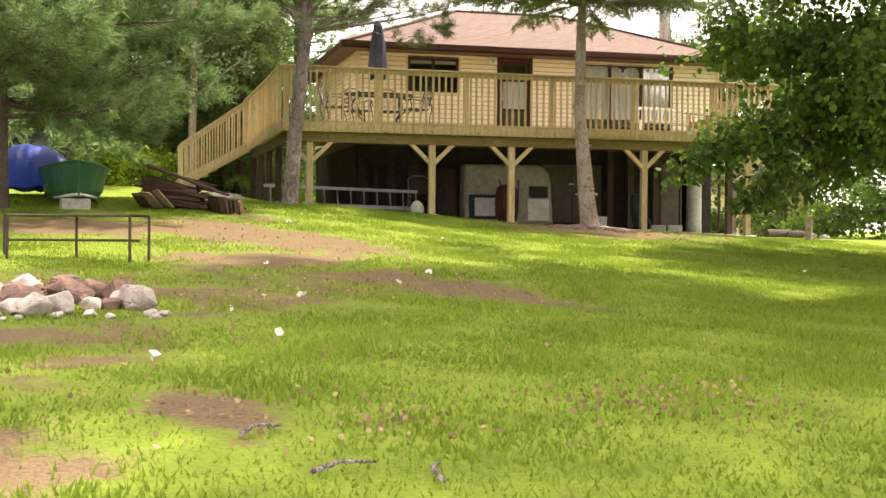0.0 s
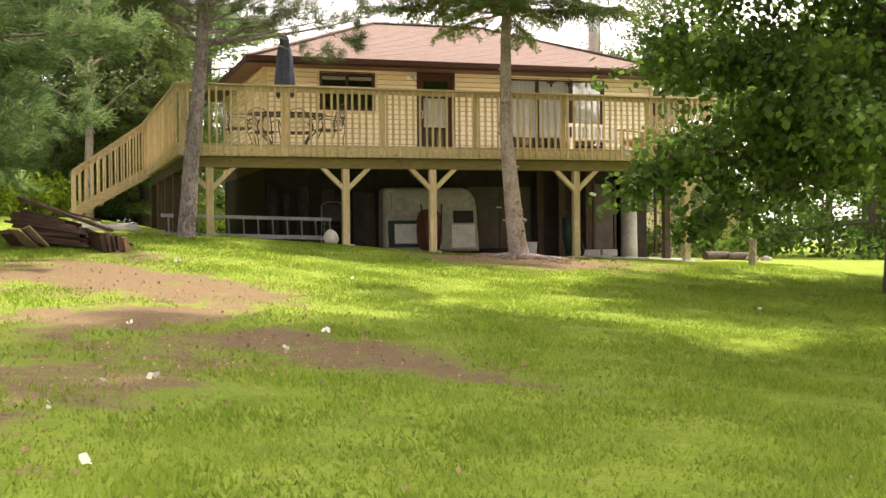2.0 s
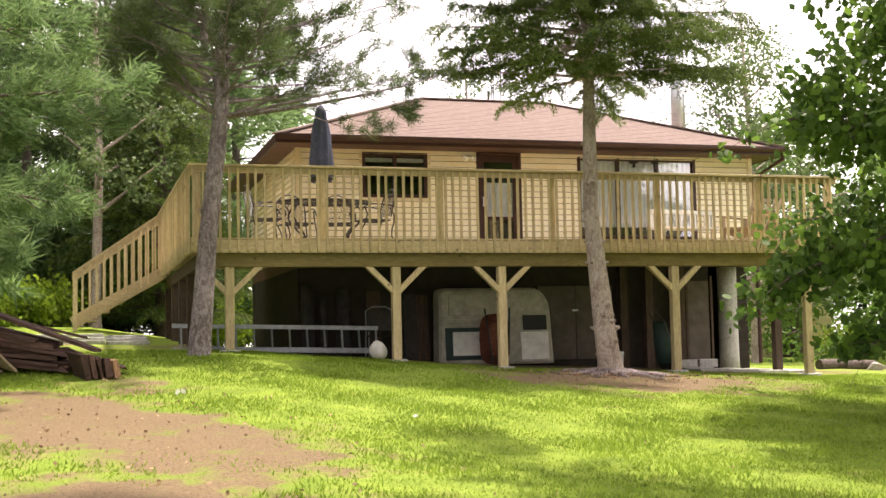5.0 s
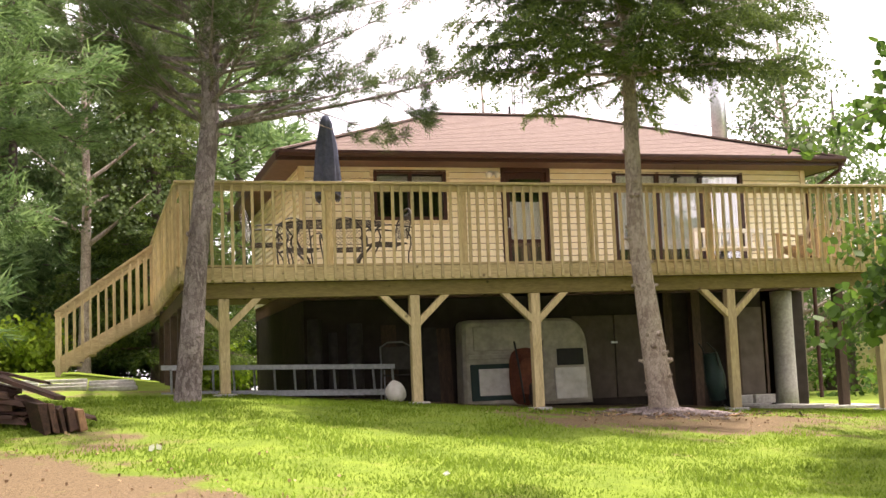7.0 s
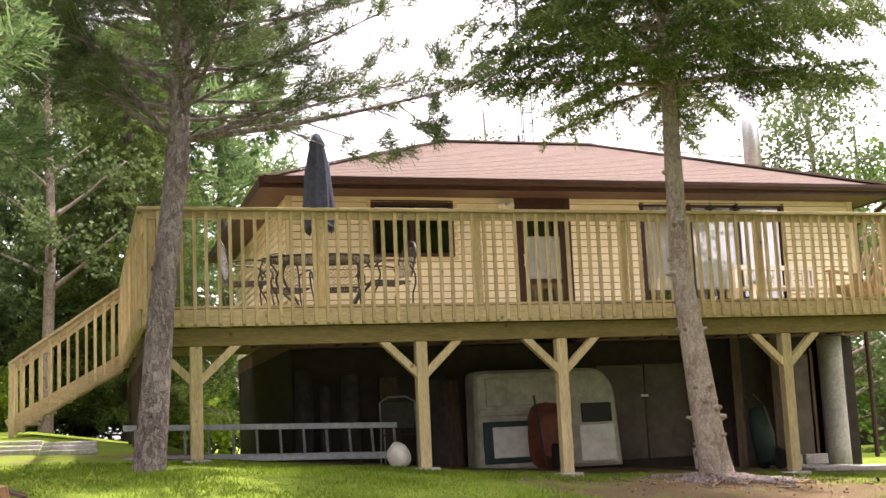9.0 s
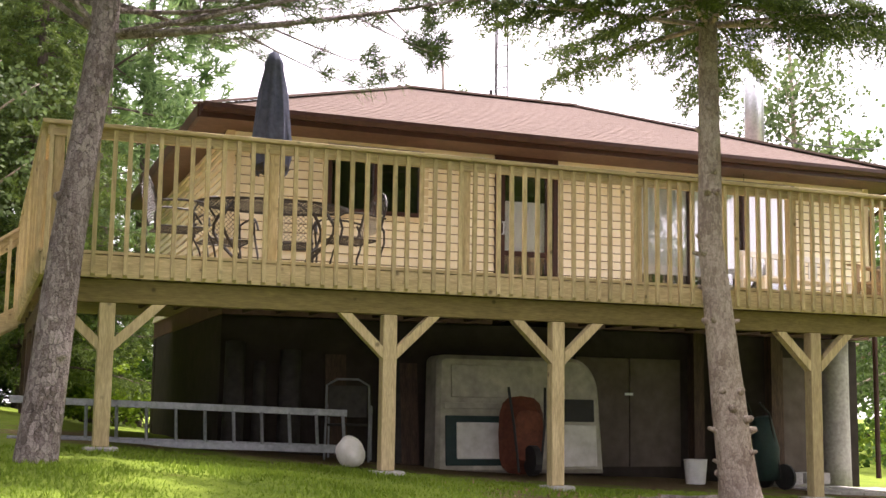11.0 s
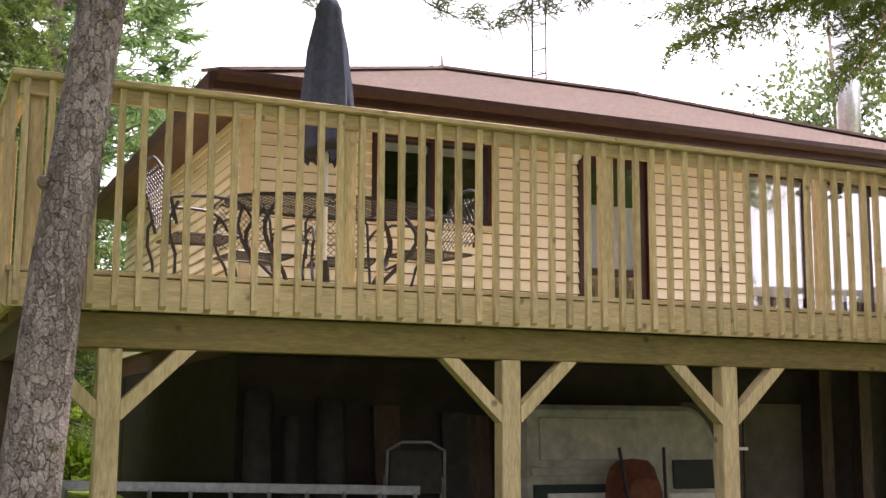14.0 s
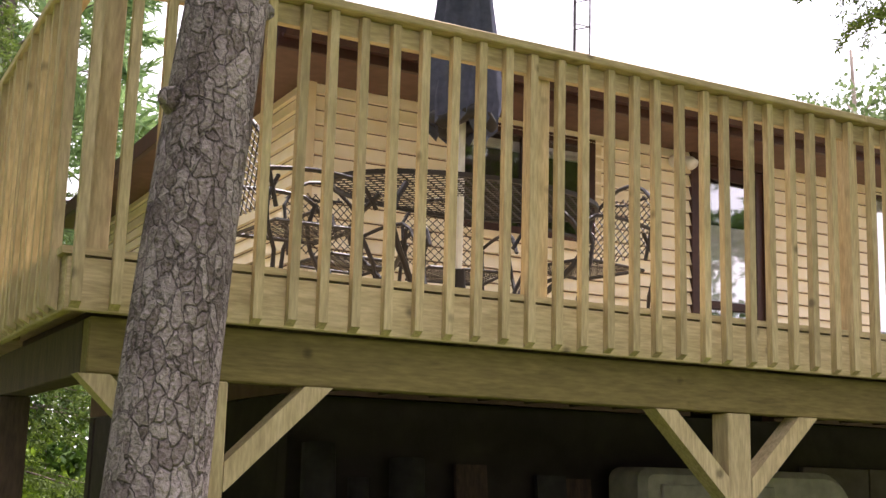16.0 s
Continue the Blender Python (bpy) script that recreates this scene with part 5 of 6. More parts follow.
def stored_things():
    r = random.Random(9)
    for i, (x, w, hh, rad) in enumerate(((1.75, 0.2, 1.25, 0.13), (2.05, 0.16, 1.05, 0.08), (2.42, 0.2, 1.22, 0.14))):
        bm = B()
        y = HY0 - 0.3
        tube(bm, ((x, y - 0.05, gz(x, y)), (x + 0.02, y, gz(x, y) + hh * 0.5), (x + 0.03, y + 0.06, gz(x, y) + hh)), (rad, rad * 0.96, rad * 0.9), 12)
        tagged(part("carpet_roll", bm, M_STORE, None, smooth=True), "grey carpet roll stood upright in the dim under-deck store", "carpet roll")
    for x, m in ((3.05, M_DARKWOOD), (3.75, M_STORE), (3.98, M_DARKWOOD)):
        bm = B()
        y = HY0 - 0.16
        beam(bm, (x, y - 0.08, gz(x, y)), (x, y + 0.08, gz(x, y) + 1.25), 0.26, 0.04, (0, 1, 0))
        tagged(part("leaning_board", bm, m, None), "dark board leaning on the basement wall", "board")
    bm = B()
    n = bmesh.ops.create_icosphere(bm, subdivisions=3, radius=0.15)
    for v in bm.verts:
        v.co *= 1 + 0.22 * noise.noise(v.co * 7)
        v.co.z = max(v.co.z * 1.1 + 0.15, 0.0)
    s = part("white_sack", bm, M_PANELL, None, smooth=True)
    s.matrix_basis = pose(2.56, 0.85, gz(2.56, 0.85))
    tagged(s, "crumpled white sack on the ground by a deck post", "sack")
    bm = B()
    tube(bm, ((0, 0, 0), (0, 0, 0.02), (0, 0, 0.30), (0, 0, 0.31)), (0.12, 0.125, 0.15, 0.155), 16)
    s = part("bucket", bm, M_WHITE, None)
    s.matrix_basis = pose(7.55, 2.3, gz(7.55, 2.3))
    tagged(s, "white plastic bucket by the shed doors", "bucket")
    # hand cart
    x, y = 8.35, 1.9
    t = thing("hand_cart", "dark two-wheeled hand cart with a covered bag", "cart", (x, y, gz(x, y)), 15)
    for s in (-1, 1):
        bm = B()
        tube(bm, ((s * 0.02 + 0.12, s * 0.18, 0.16), (s * 0.02 + 0.16, s * 0.18, 0.16)), 0.16, 14)
        part("wheel", bm, M_BLACK, t)
        bm = B()
        tube(bm, ((0.1, s * 0.14, 0.1), (-0.12, s * 0.14, 0.95), (-0.25, s * 0.10, 1.08)), 0.014, 6)
        part("side_bar", bm, M_BLACK, t)
    bm = B()
    tube(bm, ((0.02, 0, 0.12), (-0.02, 0, 0.5), (-0.10, 0, 0.9)), (0.14, 0.17, 0.12), 12)
    part("bag", bm, M_TEAL, t, smooth=True)
    for i in range(2):
        bm = B()
        x, y = 9.0 + r.uniform(-0.3, 0.5), 2.6 + r.uniform(-0.2, 0.3)
        box(bm, -0.2, 0.2, -0.1, 0.1, 0, 0.16)
        s = part("concrete_block", bm, M_CONC, None, bevel=0.01)
        s.matrix_basis = pose(9.25 + 0.45 * (i % 2), 2.75, gz(9.3, 2.75) + 0.035 + 0.165 * (i // 2), 0, 0, r.uniform(-8, 8))
        tagged(s, "grey concrete block stacked by the basement door", "block", "concrete blocks")


basement()
patio_slabs()
ladder()
camper_shell()
wheelbarrow()
plastic_chair(3.0, 2.45, 160)
stored_things()

# ---------------------------------------------------------------- on the deck
TX, TY = 1.72, 1.02


def patio_table():
    t = thing("patio_table", "oval black wrought-iron patio table on the deck", "table", (TX, TY, DZ + 0.002))
    n = 40
    bm = B()
    rings = []
    for z, k in ((0.69, 0.97), (0.69, 1.0), (0.715, 1.0), (0.715, 0.97)):
        rings.append([bm.verts.new((0.80 * k * math.cos(2 * math.pi * i / n), 0.48 * k * math.sin(2 * math.pi * i / n), z)) for i in range(n)])
    for a, b in zip(rings, rings[1:] + rings[:1]):
        for i in range(n):
            bm.faces.new((a[i], a[(i + 1) % n], b[(i + 1) % n], b[i]))
    part("rim", bm, M_IRON, t)
    # woven mesh top
    bm = B()
    for i in range(-22, 23):
        c = i * 0.07
        for sx in (1, -1):
            pts = []
            for j in range(41):
                u = -1.2 + 2.4 * j / 40
                px, py = c + u * 0.5, sx * u * 0.5
                if (px / 0.79) ** 2 + (py / 0.47) ** 2 < 1:
                    pts.append((px, py, 0.703))
            if len(pts) > 1:
                beam(bm, pts[0], pts[-1], 0.009, 0.004)
    part("mesh_top", bm, M_IRON, t)
    for s in (-1, 1):
        for q in (-1, 1):
            bm = B()
            tube(bm, [(s * (0.46 + 0.12 * math.sin(k / 8 * math.pi * 1.6)), q * (0.16 + 0.10 * math.sin(k / 8 * math.pi * 1.5)), 0.69 - 0.69 * k / 8) for k in range(9)], 0.017, 7)
            part("leg", bm, M_IRON, t)
        bm = B()
        tube(bm, ((s * 0.5, -0.2, 0.30), (s * 0.44, 0, 0.26), (s * 0.5, 0.2, 0.30)), 0.012, 6)
        part("stretcher", bm, M_IRON, t)


def patio_chair():
    t = thing("patio_chair", "black wrought-iron armchair with a diamond-mesh seat and back", "chair", (0, 0, -20), 0, "chairs round the patio table")

    def mesh_panel(bm, w, h, place):
        for i in range(-10, 11):
            for sx in (1, -1):
                pts = []
                for j in range(31):
                    u = -1 + 2 * j / 30
                    px, pz = i * 0.055 + u * 0.3, sx * u * 0.3 + h / 2
                    if abs(px) < w / 2 and 0 < pz < h - 0.35 * px * px / w:
                        pts.append(place(px, pz))
                if len(pts) > 1:
                    beam(bm, pts[0], pts[-1], 0.006, 0.004)
    bm = B()
    mesh_panel(bm, 0.48, 0.46, lambda a, b: (a, -0.24 + b, 0.405))
    part("seat_mesh", bm, M_IRON, t)
    bm = B()
    tube(bm, ((-0.24, -0.24, 0.41), (0.24, -0.24, 0.41), (0.25, 0.22, 0.40), (-0.25, 0.22, 0.40), (-0.24, -0.24, 0.41)), 0.011, 6)
    part("seat_frame", bm, M_IRON, t)
    bm = B()
    mesh_panel(bm, 0.50, 0.44, lambda a, b: (a, 0.23 + b * 0.28, 0.46 + b))
    part("back_mesh", bm, M_IRON, t)
    bm = B()
    tube(bm, [(0.26 * math.copysign(min(1, abs(math.cos(a)) * 1.3), math.cos(a)), 0.23 + 0.13 * max(0, math.sin(a)) + 0.0, 0.46 + 0.50 * max(0, math.sin(a))) for a in [math.pi * k / 14 for k in range(15)]], 0.012, 6)
    tube(bm, ((-0.16, 0.34, 0.86), (0, 0.35, 0.84), (0.16, 0.34, 0.86)), 0.009, 5)
    part("back_frame", bm, M_IRON, t)
    for s in (-1, 1):
        bm = B()
        tube(bm, [(s * 0.27, 0.30 - 0.62 * k / 9, 0.64 + 0.03 * math.sin(k / 9 * 3.14) - (0.12 * ((k - 7) / 2) ** 2 if k > 7 else 0)) for k in range(10)], 0.012, 6)
        part("arm", bm, M_IRON, t)
        for fy, ly in ((-0.24, -0.30), (0.22, 0.30)):
            bm = B()
            tube(bm, [(s * (0.25 + 0.03 * math.sin(k / 5 * 3.14)), fy + (ly - fy) * k / 5 + 0.05 * math.sin(k / 5 * 6.28), 0.62 - 0.62 * k / 5) for k in range(6)], 0.012, 6)
            part("leg", bm, M_IRON, t)
    return t


def umbrella():
    t = thing("patio_umbrella", "closed navy canvas umbrella on a pole through the table", "umbrella", (TX - 0.05, TY, DZ + 0.002))
    bm = B()
    tube(bm, ((0, 0, 0), (0, 0, 2.36)), 0.02, 10)
    part("pole", bm, M_WHITE, t, "pale metal pole")
    bm = B()
    tube(bm, ((0, 0, 0.0), (0, 0, 0.03), (0, 0, 0.06), (0, 0, 0.30)), (0.22, 0.22, 0.05, 0.035), 18)
    part("base", bm, M_IRON, t)
    bm = B()
    n = 32
    prof = ((2.36, 0.012), (2.33, 0.05), (2.22, 0.10), (2.16, 0.085), (1.9, 0.135), (1.6, 0.165), (1.35, 0.18), (1.22, 0.185), (1.12, 0.17))
    rings = []
    for q, (z, rad) in enumerate(prof):
        ring = []
        for k in range(n):
            a = 2 * math.pi * k / n
            fold = 1 + (0.20 if q > 2 else 0.04) * math.cos(8 * a + 0.5 * q)
            ring.append(bm.verts.new((rad * fold * math.cos(a), rad * fold * math.sin(a), z - (0.05 * (1 + math.cos(8 * a)) if q == len(prof) - 1 else 0))))
        rings.append(ring)
    for a, b in zip(rings, rings[1:]):
        for k in range(n):
            bm.faces.new((a[k], a[(k + 1) % n], b[(k + 1) % n], b[k]))
    part("canopy", bm, M_NAVY, t, smooth=True)
    bm = B()
    tube(bm, [(0.155 * math.cos(a), 0.155 * math.sin(a), 1.12 + 0.03 * math.sin(3 * a)) for a in [2 * math.pi * k / 16 for k in range(17)]], 0.045, 6)
    part("valance", bm, M_IRON, t, "dark underside of the folded canopy", smooth=True)
    bm = B()
    box(bm, -0.16, -0.03, -0.02, 0.02, 1.10, 1.22)
    part("crank", bm, M_BLACK, t)


def wooden_bench():
    """Pale slatted bench and a weathered lounge chair by the house wall."""
    t = thing("garden_bench", "pale slatted garden bench on the deck", "bench", (9.15, 2.3, DZ + 0.002), 8)
    for x in (-0.75, 0.75):
        for y in (-0.2, 0.2):
            bm = B()
            box(bm, x - 0.03, x + 0.03, y - 0.03, y + 0.03, 0, 0.40 if y < 0 else 0.78)
            part("leg", bm, M_PANELL, t)
    for i in range(5):
        bm = B()
        box(bm, -0.8, 0.8, -0.24 + i * 0.10, -0.16 + i * 0.10, 0.402, 0.43)
        part("seat_slat", bm, M_PANELL, t)
    for i in range(13):
        bm = B()
        box(bm, -0.70 + i * 0.113, -0.66 + i * 0.113, 0.19, 0.21, 0.44, 0.72)
        part("back_slat", bm, M_PANELL, t)
    bm = B()
    box(bm, -0.8, 0.8, 0.17, 0.23, 0.722, 0.80)
    part("top_rail", bm, M_PANELL, t, bevel=0.008)
    t = thing("lounge_chair", "weathered brown wooden lounge chair with a sloping back", "chair", (10.0, 1.4, DZ + 0.002), -60)
    for i in range(6):
        bm = B()
        beam(bm, (-0.28 + i * 0.11, -0.45, 0.34), (-0.28 + i * 0.11, 0.25, 0.22), 0.09, 0.02)
        part("seat_slat", bm, M_PLANKP, t)
        bm = B()
        beam(bm, (-0.28 + i * 0.11, 0.22, 0.22), (-0.30 + i * 0.12, 0.70, 0.98 - 0.02 * abs(i - 2.5)), 0.09, 0.02, (1, 0, 0))
        part("back_slat", bm, M_PLANKP, t)
    for s in (-1, 1):
        for y in (-0.42, 0.35):
            bm = B()
            box(bm, s * 0.34 - 0.03, s * 0.34 + 0.03, y - 0.05, y + 0.05, 0, 0.56)
            part("leg", bm, M_PLANKP, t)
        bm = B()
        box(bm, s * 0.36 - 0.07, s * 0.36 + 0.07, -0.52, 0.42, 0.562, 0.585)
        part("arm", bm, M_PLANKP, t, bevel=0.006)
        bm = B()
        beam(bm, (s * 0.30, -0.45, 0.30), (s * 0.30, 0.45, 0.16), 0.03, 0.09)
        part("seat_rail", bm, M_PLANKP, t)


def wall_lamp():
    t = thing("porch_lamp", "small white porch lamp under the eaves beside the door", "lamp", (5.0, HY0 - 0.022, 3.64))
    bm = B()
    tube(bm, ((0, 0, 0), (0, -0.03, 0)), 0.055, 14)
    part("back_plate", bm, M_WHITE, t)
    for s in (-1, 1):
        bm = B()
        tube(bm, ((s * 0.02, -0.03, 0), (s * 0.05, -0.08, 0.01), (s * 0.075, -0.13, -0.02), (s * 0.08, -0.16, -0.05)), (0.02, 0.03, 0.05, 0.055), 12)
        part("lamp_head", bm, M_WHITE, t, smooth=True)


def hangers():
    for i, (x, kind) in enumerate(((8.42, 0), (8.88, 1))):
        t = thing("hanging_lantern", "small dark lantern hanging from the eaves before the big window", "lantern", (x, HY0 - 0.28, EZ - 0.03))
        bm = B()
        tube(bm, ((0, 0, 0), (0, 0, -0.12)), 0.004, 5)
        part("cord", bm, M_IRON, t)
        bm = B()
        tube(bm, ((0, 0, -0.12), (0, 0, -0.15), (0, 0, -0.19), (0, 0, -0.20)), (0.012, 0.05 if kind else 0.09, 0.10, 0.02), 12)
        part("cap", bm, M_IRON, t)
        bm = B()
        tube(bm, ((0, 0, -0.205), (0, 0, -0.28)), 0.03, 10)
        part("body", bm, M_IRON, t)


patio_table()
pc = patio_chair()
for cx, cy, rz in ((TX - 0.98, TY + 0.05, 95), (TX + 0.84, TY + 0.10, -80), (TX - 0.36, TY + 0.80, 8), (TX + 0.36, TY + 0.78, -10)):
    copy_thing(pc, pose(cx, cy, DZ + 0.002, 0, 0, rz))
for o in (*pc.children_recursive, pc):
    bpy.data.objects.remove(o)
umbrella()
wooden_bench()
wall_lamp()
hangers()


# ---------------------------------------------------------------- on and behind the roof
def chimney():
    t = thing("flue_pipe", "pale metal chimney flue with a cap on the roof", "chimney", (10.55, 5.2, 5.32))
    bm = B()
    tube(bm, ((0, 0, -1.12), (0, 0, 1.33)), 0.16, 18)
    part("pipe", bm, M_STEEL, t, smooth=True)
    bm = B()
    tube(bm, ((0, 0, 0.72), (0, 0, 0.76)), 0.17, 18)
    part("band", bm, M_ALU, t)
    bm = B()
    tube(bm, ((0, 0, 1.332), (0, 0, 1.40)), 0.09, 14)
    part("neck", bm, M_BLACK, t)
    bm = B()
    tube(bm, ((0, 0, 1.402), (0, 0, 1.42), (0, 0, 1.47)), (0.21, 0.21, 0.08), 18)
    part("cap", bm, M_BLACK, t)


def tower():
    t = thing("antenna_tower", "slim dark lattice antenna mast standing on the back of the roof", "antenna", (7.12, 7.95, 0))
    legs = [(0, 0), (0.23, 0), (0.115, 0.20)]
    for x, y in legs:
        bm = B()
        tube(bm, ((x, y, 4.55), (x, y, 12)), 0.014, 6)
        part("leg", bm, M_IRON, t)
    z = 4.9
    while z < 11.8:
        for i in range(3):
            a, b = legs[i], legs[(i + 1) % 3]
            bm = B()
            tube(bm, ((*a, z), (*b, z)), 0.010, 5)
            part("rung", bm, M_IRON, t)
        z += 0.38
    bm = B()
    tube(bm, ((-0.08, 0, 4.8), (-0.08, 0, 5.95)), 0.03, 8)
    part("antenna_stub", bm, M_IRON, t)
    for z in (5.3, 5.7):
        bm = B()
        tube(bm, ((-0.10, 0, z), (0.0, 0, z)), 0.012, 6)
        part("bracket", bm, M_STEEL, t)


def wire():
    bm = B()
    pts = [Vector((9.6, 6.2, 5.25)).lerp(Vector((22.0, 12.0, 7.2)), k / 20) + Vector((0, 0, -0.9 * math.sin(k / 20 * math.pi) * 0.35)) for k in range(21)]
    tube(bm, pts, 0.012, 5)
    o = part("service_wire", bm, M_BLACK, None)
    tagged(o, "thin black service wire from the roof to the trees", "wire")


chimney()
tower()
wire()

# ---------------------------------------------------------------- on the lawn
def stone(bm, rx, ry, rz, seed):
    """An angular field stone: the hull of scattered points, its edges worn."""
    r = random.Random(seed)
    for i in range(22):
        v = Vector((r.gauss(0, 1), r.gauss(0, 1), r.gauss(0, 1))).normalized() * r.uniform(0.82, 1.08)
        bm.verts.new((v.x * rx, v.y * ry, max(v.z, -0.5) * rz))
    res = bmesh.ops.convex_hull(bm, input=bm.verts)
    bmesh.ops.delete(bm, geom=[e for e in res["geom_interior"] if isinstance(e, bmesh.types.BMVert)], context='VERTS')
    bmesh.ops.dissolve_limit(bm, angle_limit=radians(14), verts=bm.verts, edges=bm.edges)
    bmesh.ops.bevel(bm, geom=list(bm.edges), offset=min(rx, ry) * 0.10, segments=2, affect='EDGES', clamp_overlap=True)
    return bm


def fire_pit():
    r = random.Random(4)
    cx, cy = -4.62, -15.2
    t = thing("fire_pit", "ring of rough field stones round a shallow fire pit", "fire pit")
    n = 15
    for i in range(n):
        a = 2 * math.pi * i / n
        rad = 0.68 * r.uniform(0.92, 1.08)
        s = r.uniform(0.10, 0.18)
        x, y = cx + rad * 1.15 * math.cos(a), cy + rad * math.sin(a)
        o = part("stone", stone(B(), s * r.uniform(0.9, 1.4), s, s * r.uniform(0.7, 1.0), i + 1), M_ROCK if math.sin(a) < -0.2 or i % 4 == 0 else M_CHAR, t)
        o.matrix_basis = pose(x, y, gz(x, y) + s * 0.32, 0, 0, r.uniform(0, 360))
    for i in range(34):
        x, y, s = cx + r.uniform(-0.75, 0.7), cy + r.uniform(-0.45, 0.6), r.uniform(0.06, 0.17)
        o = part("stone", stone(B(), s * 1.2, s, s * 0.8, 30 + i), M_CHAR, t)
        o.matrix_basis = pose(x, y, gz(x, y) + s * 0.35, 0, 0, r.uniform(0, 360))
    for x, y, s, i in ((cx + 0.85, cy - 0.35, 0.21, 61), (cx + 0.10, cy - 0.86, 0.17, 62), (cx - 0.42, cy - 0.78, 0.19, 63), (cx - 0.45, cy + 0.45, 0.24, 64)):
        o = part("stone", stone(B(), s * 1.15, s * 0.8, s * 0.8, i), M_ROCK, t)
        o.matrix_basis = pose(x, y, gz(x, y) + s * 0.3, 0, 0, r.uniform(0, 360))
    for i in range(14):
        x, y, s = cx + r.uniform(-0.2, 1.15), cy - r.uniform(0.7, 1.2), r.uniform(0.02, 0.06)
        o = part("stone", stone(B(), s * 1.3, s, s * 0.8, 80 + i), M_ROCK, t)
        o.matrix_basis = pose(x, y, gz(x, y) + s * 0.3, 0, 0, r.uniform(0, 360))


def grill_bench():
    """Curved low table of black iron bars behind the fire pit."""
    cx, cy = -4.42, -11.35
    z = gz(cx, cy)
    t = thing("iron_bench", "low curved black iron bench beside the fire pit", "bench", (cx, cy, z), -14)
    R, h = 1.75, 0.50

    def arc(u, off):
        a = (u - 0.5) * 0.80
        return Vector(((R + off) * math.sin(a), (R + off) * math.cos(a) - R, 0))
    bm = B()
    for off, zz in ((0, h), (0.36, h), (0.18, 0.22)):
        tube(bm, [arc(k / 14, off) + Vector((0, 0, zz)) for k in range(15)], 0.016, 6)
    part("rail", bm, M_RUSTIRON, t)
    bm = B()
    for k in range(58):
        beam(bm, arc(k / 57, 0) + Vector((0, 0, h + 0.004)), arc(k / 57, 0.36) + Vector((0, 0, h + 0.004)), 0.012, 0.006)
    for q in range(1, 9):
        tube(bm, [arc(k / 14, 0.04 * q) + Vector((0, 0, h + 0.01)) for k in range(15)], 0.006, 4)
    part("mesh_top", bm, M_IRON, t)
    for u, off in ((0.0, 0), (0.0, 0.36), (0.5, 0.18), (1, 0), (1, 0.36)):
        bm = B()
        p = arc(u, off)
        tube(bm, (p + Vector((0, 0, -0.09)), p + Vector((0, 0, h))), 0.017, 6)
        part("leg", bm, M_RUSTIRON, t)


def wood_pile():
    r = random.Random(14)
    cx, cy = -2.78, -3.15
    t = thing("wood_pile", "heap of dark rotten planks and broken timber on the grass", "wood pile")
    base = gz(cx, cy)
    # courses of long planks lying side by side, sloping down to one end
    for lvl in range(7):
        for k in range(4):
            L = r.uniform(1.0, 1.45) * (1 - 0.05 * lvl)
            w = r.uniform(0.07, 0.11)
            bm = B()
            box(bm, -L / 2, L / 2, -w, w, -0.022, r.uniform(0.012, 0.04))
            for v in bm.verts:
                v.co += Vector((r.gauss(0, 0.035), r.gauss(0, 0.008), r.gauss(0, 0.006)))
            o = part("plank", bm, M_PLANK, t)
            v = (k - 1.5) * 0.20 * (1 - 0.06 * lvl)
            o.matrix_basis = pose(cx - 0.05 - 0.03 * lvl + r.gauss(0, 0.06) + 0.3 * v, cy + v + r.gauss(0, 0.03), base + 0.06 + lvl * 0.062, r.uniform(-5, 5), 3 + lvl * 1.8 + r.uniform(-3, 3), -16 + r.uniform(-9, 9))
    # one long board on top, and broken ends thrown against the side
    for L, dx, dy, dz, ry, rz, m in ((1.55, 0.08, -0.22, 0.50, 20, -24, M_PLANK), (1.3, 0.0, 0.05, 0.56, 15, -8, M_PLANK), (0.5, -0.55, -0.48, 0.12, 30, 55, M_PLANKP), (0.42, -0.38, -0.50, 0.16, 38, 40, M_PLANKP),
                                     (0.6, -0.72, -0.38, 0.10, 22, 70, M_PLANK), (0.7, 0.62, -0.42, 0.14, 22, -28, M_PLANK), (0.6, 0.80, -0.30, 0.10, 16, -10, M_PLANK)):
        bm = B()
        box(bm, -L / 2, L / 2, -0.10, 0.10, -0.018, 0.018)
        for v in bm.verts:
            v.co += Vector((r.gauss(0, 0.03), r.gauss(0, 0.008), r.gauss(0, 0.006)))
        o = part("plank", bm, m, t)
        o.matrix_basis = pose(cx + dx, cy + dy, base + dz, 0, ry, rz)
    # split slabs leaning together, one with a pale cut end
    for i in range(5):
        bm = B()
        box(bm, -0.30, 0.30, -0.035, 0.03, 0, 0.30 - 0.02 * i)
        for v in bm.verts:
            v.co += Vector((r.gauss(0, 0.02), r.gauss(0, 0.008), r.gauss(0, 0.015)))
        o = part("split_slab", bm, M_CUT if i == 4 else M_PLANK, t, "split slab with a pale cut face" if i == 4 else "", bevel=0.006)
        o.matrix_basis = pose(cx + 0.58 + i * 0.085, cy - 0.74 + i * 0.02, gz(cx + 0.7, cy - 0.7) - 0.01, 14, 0, -76)


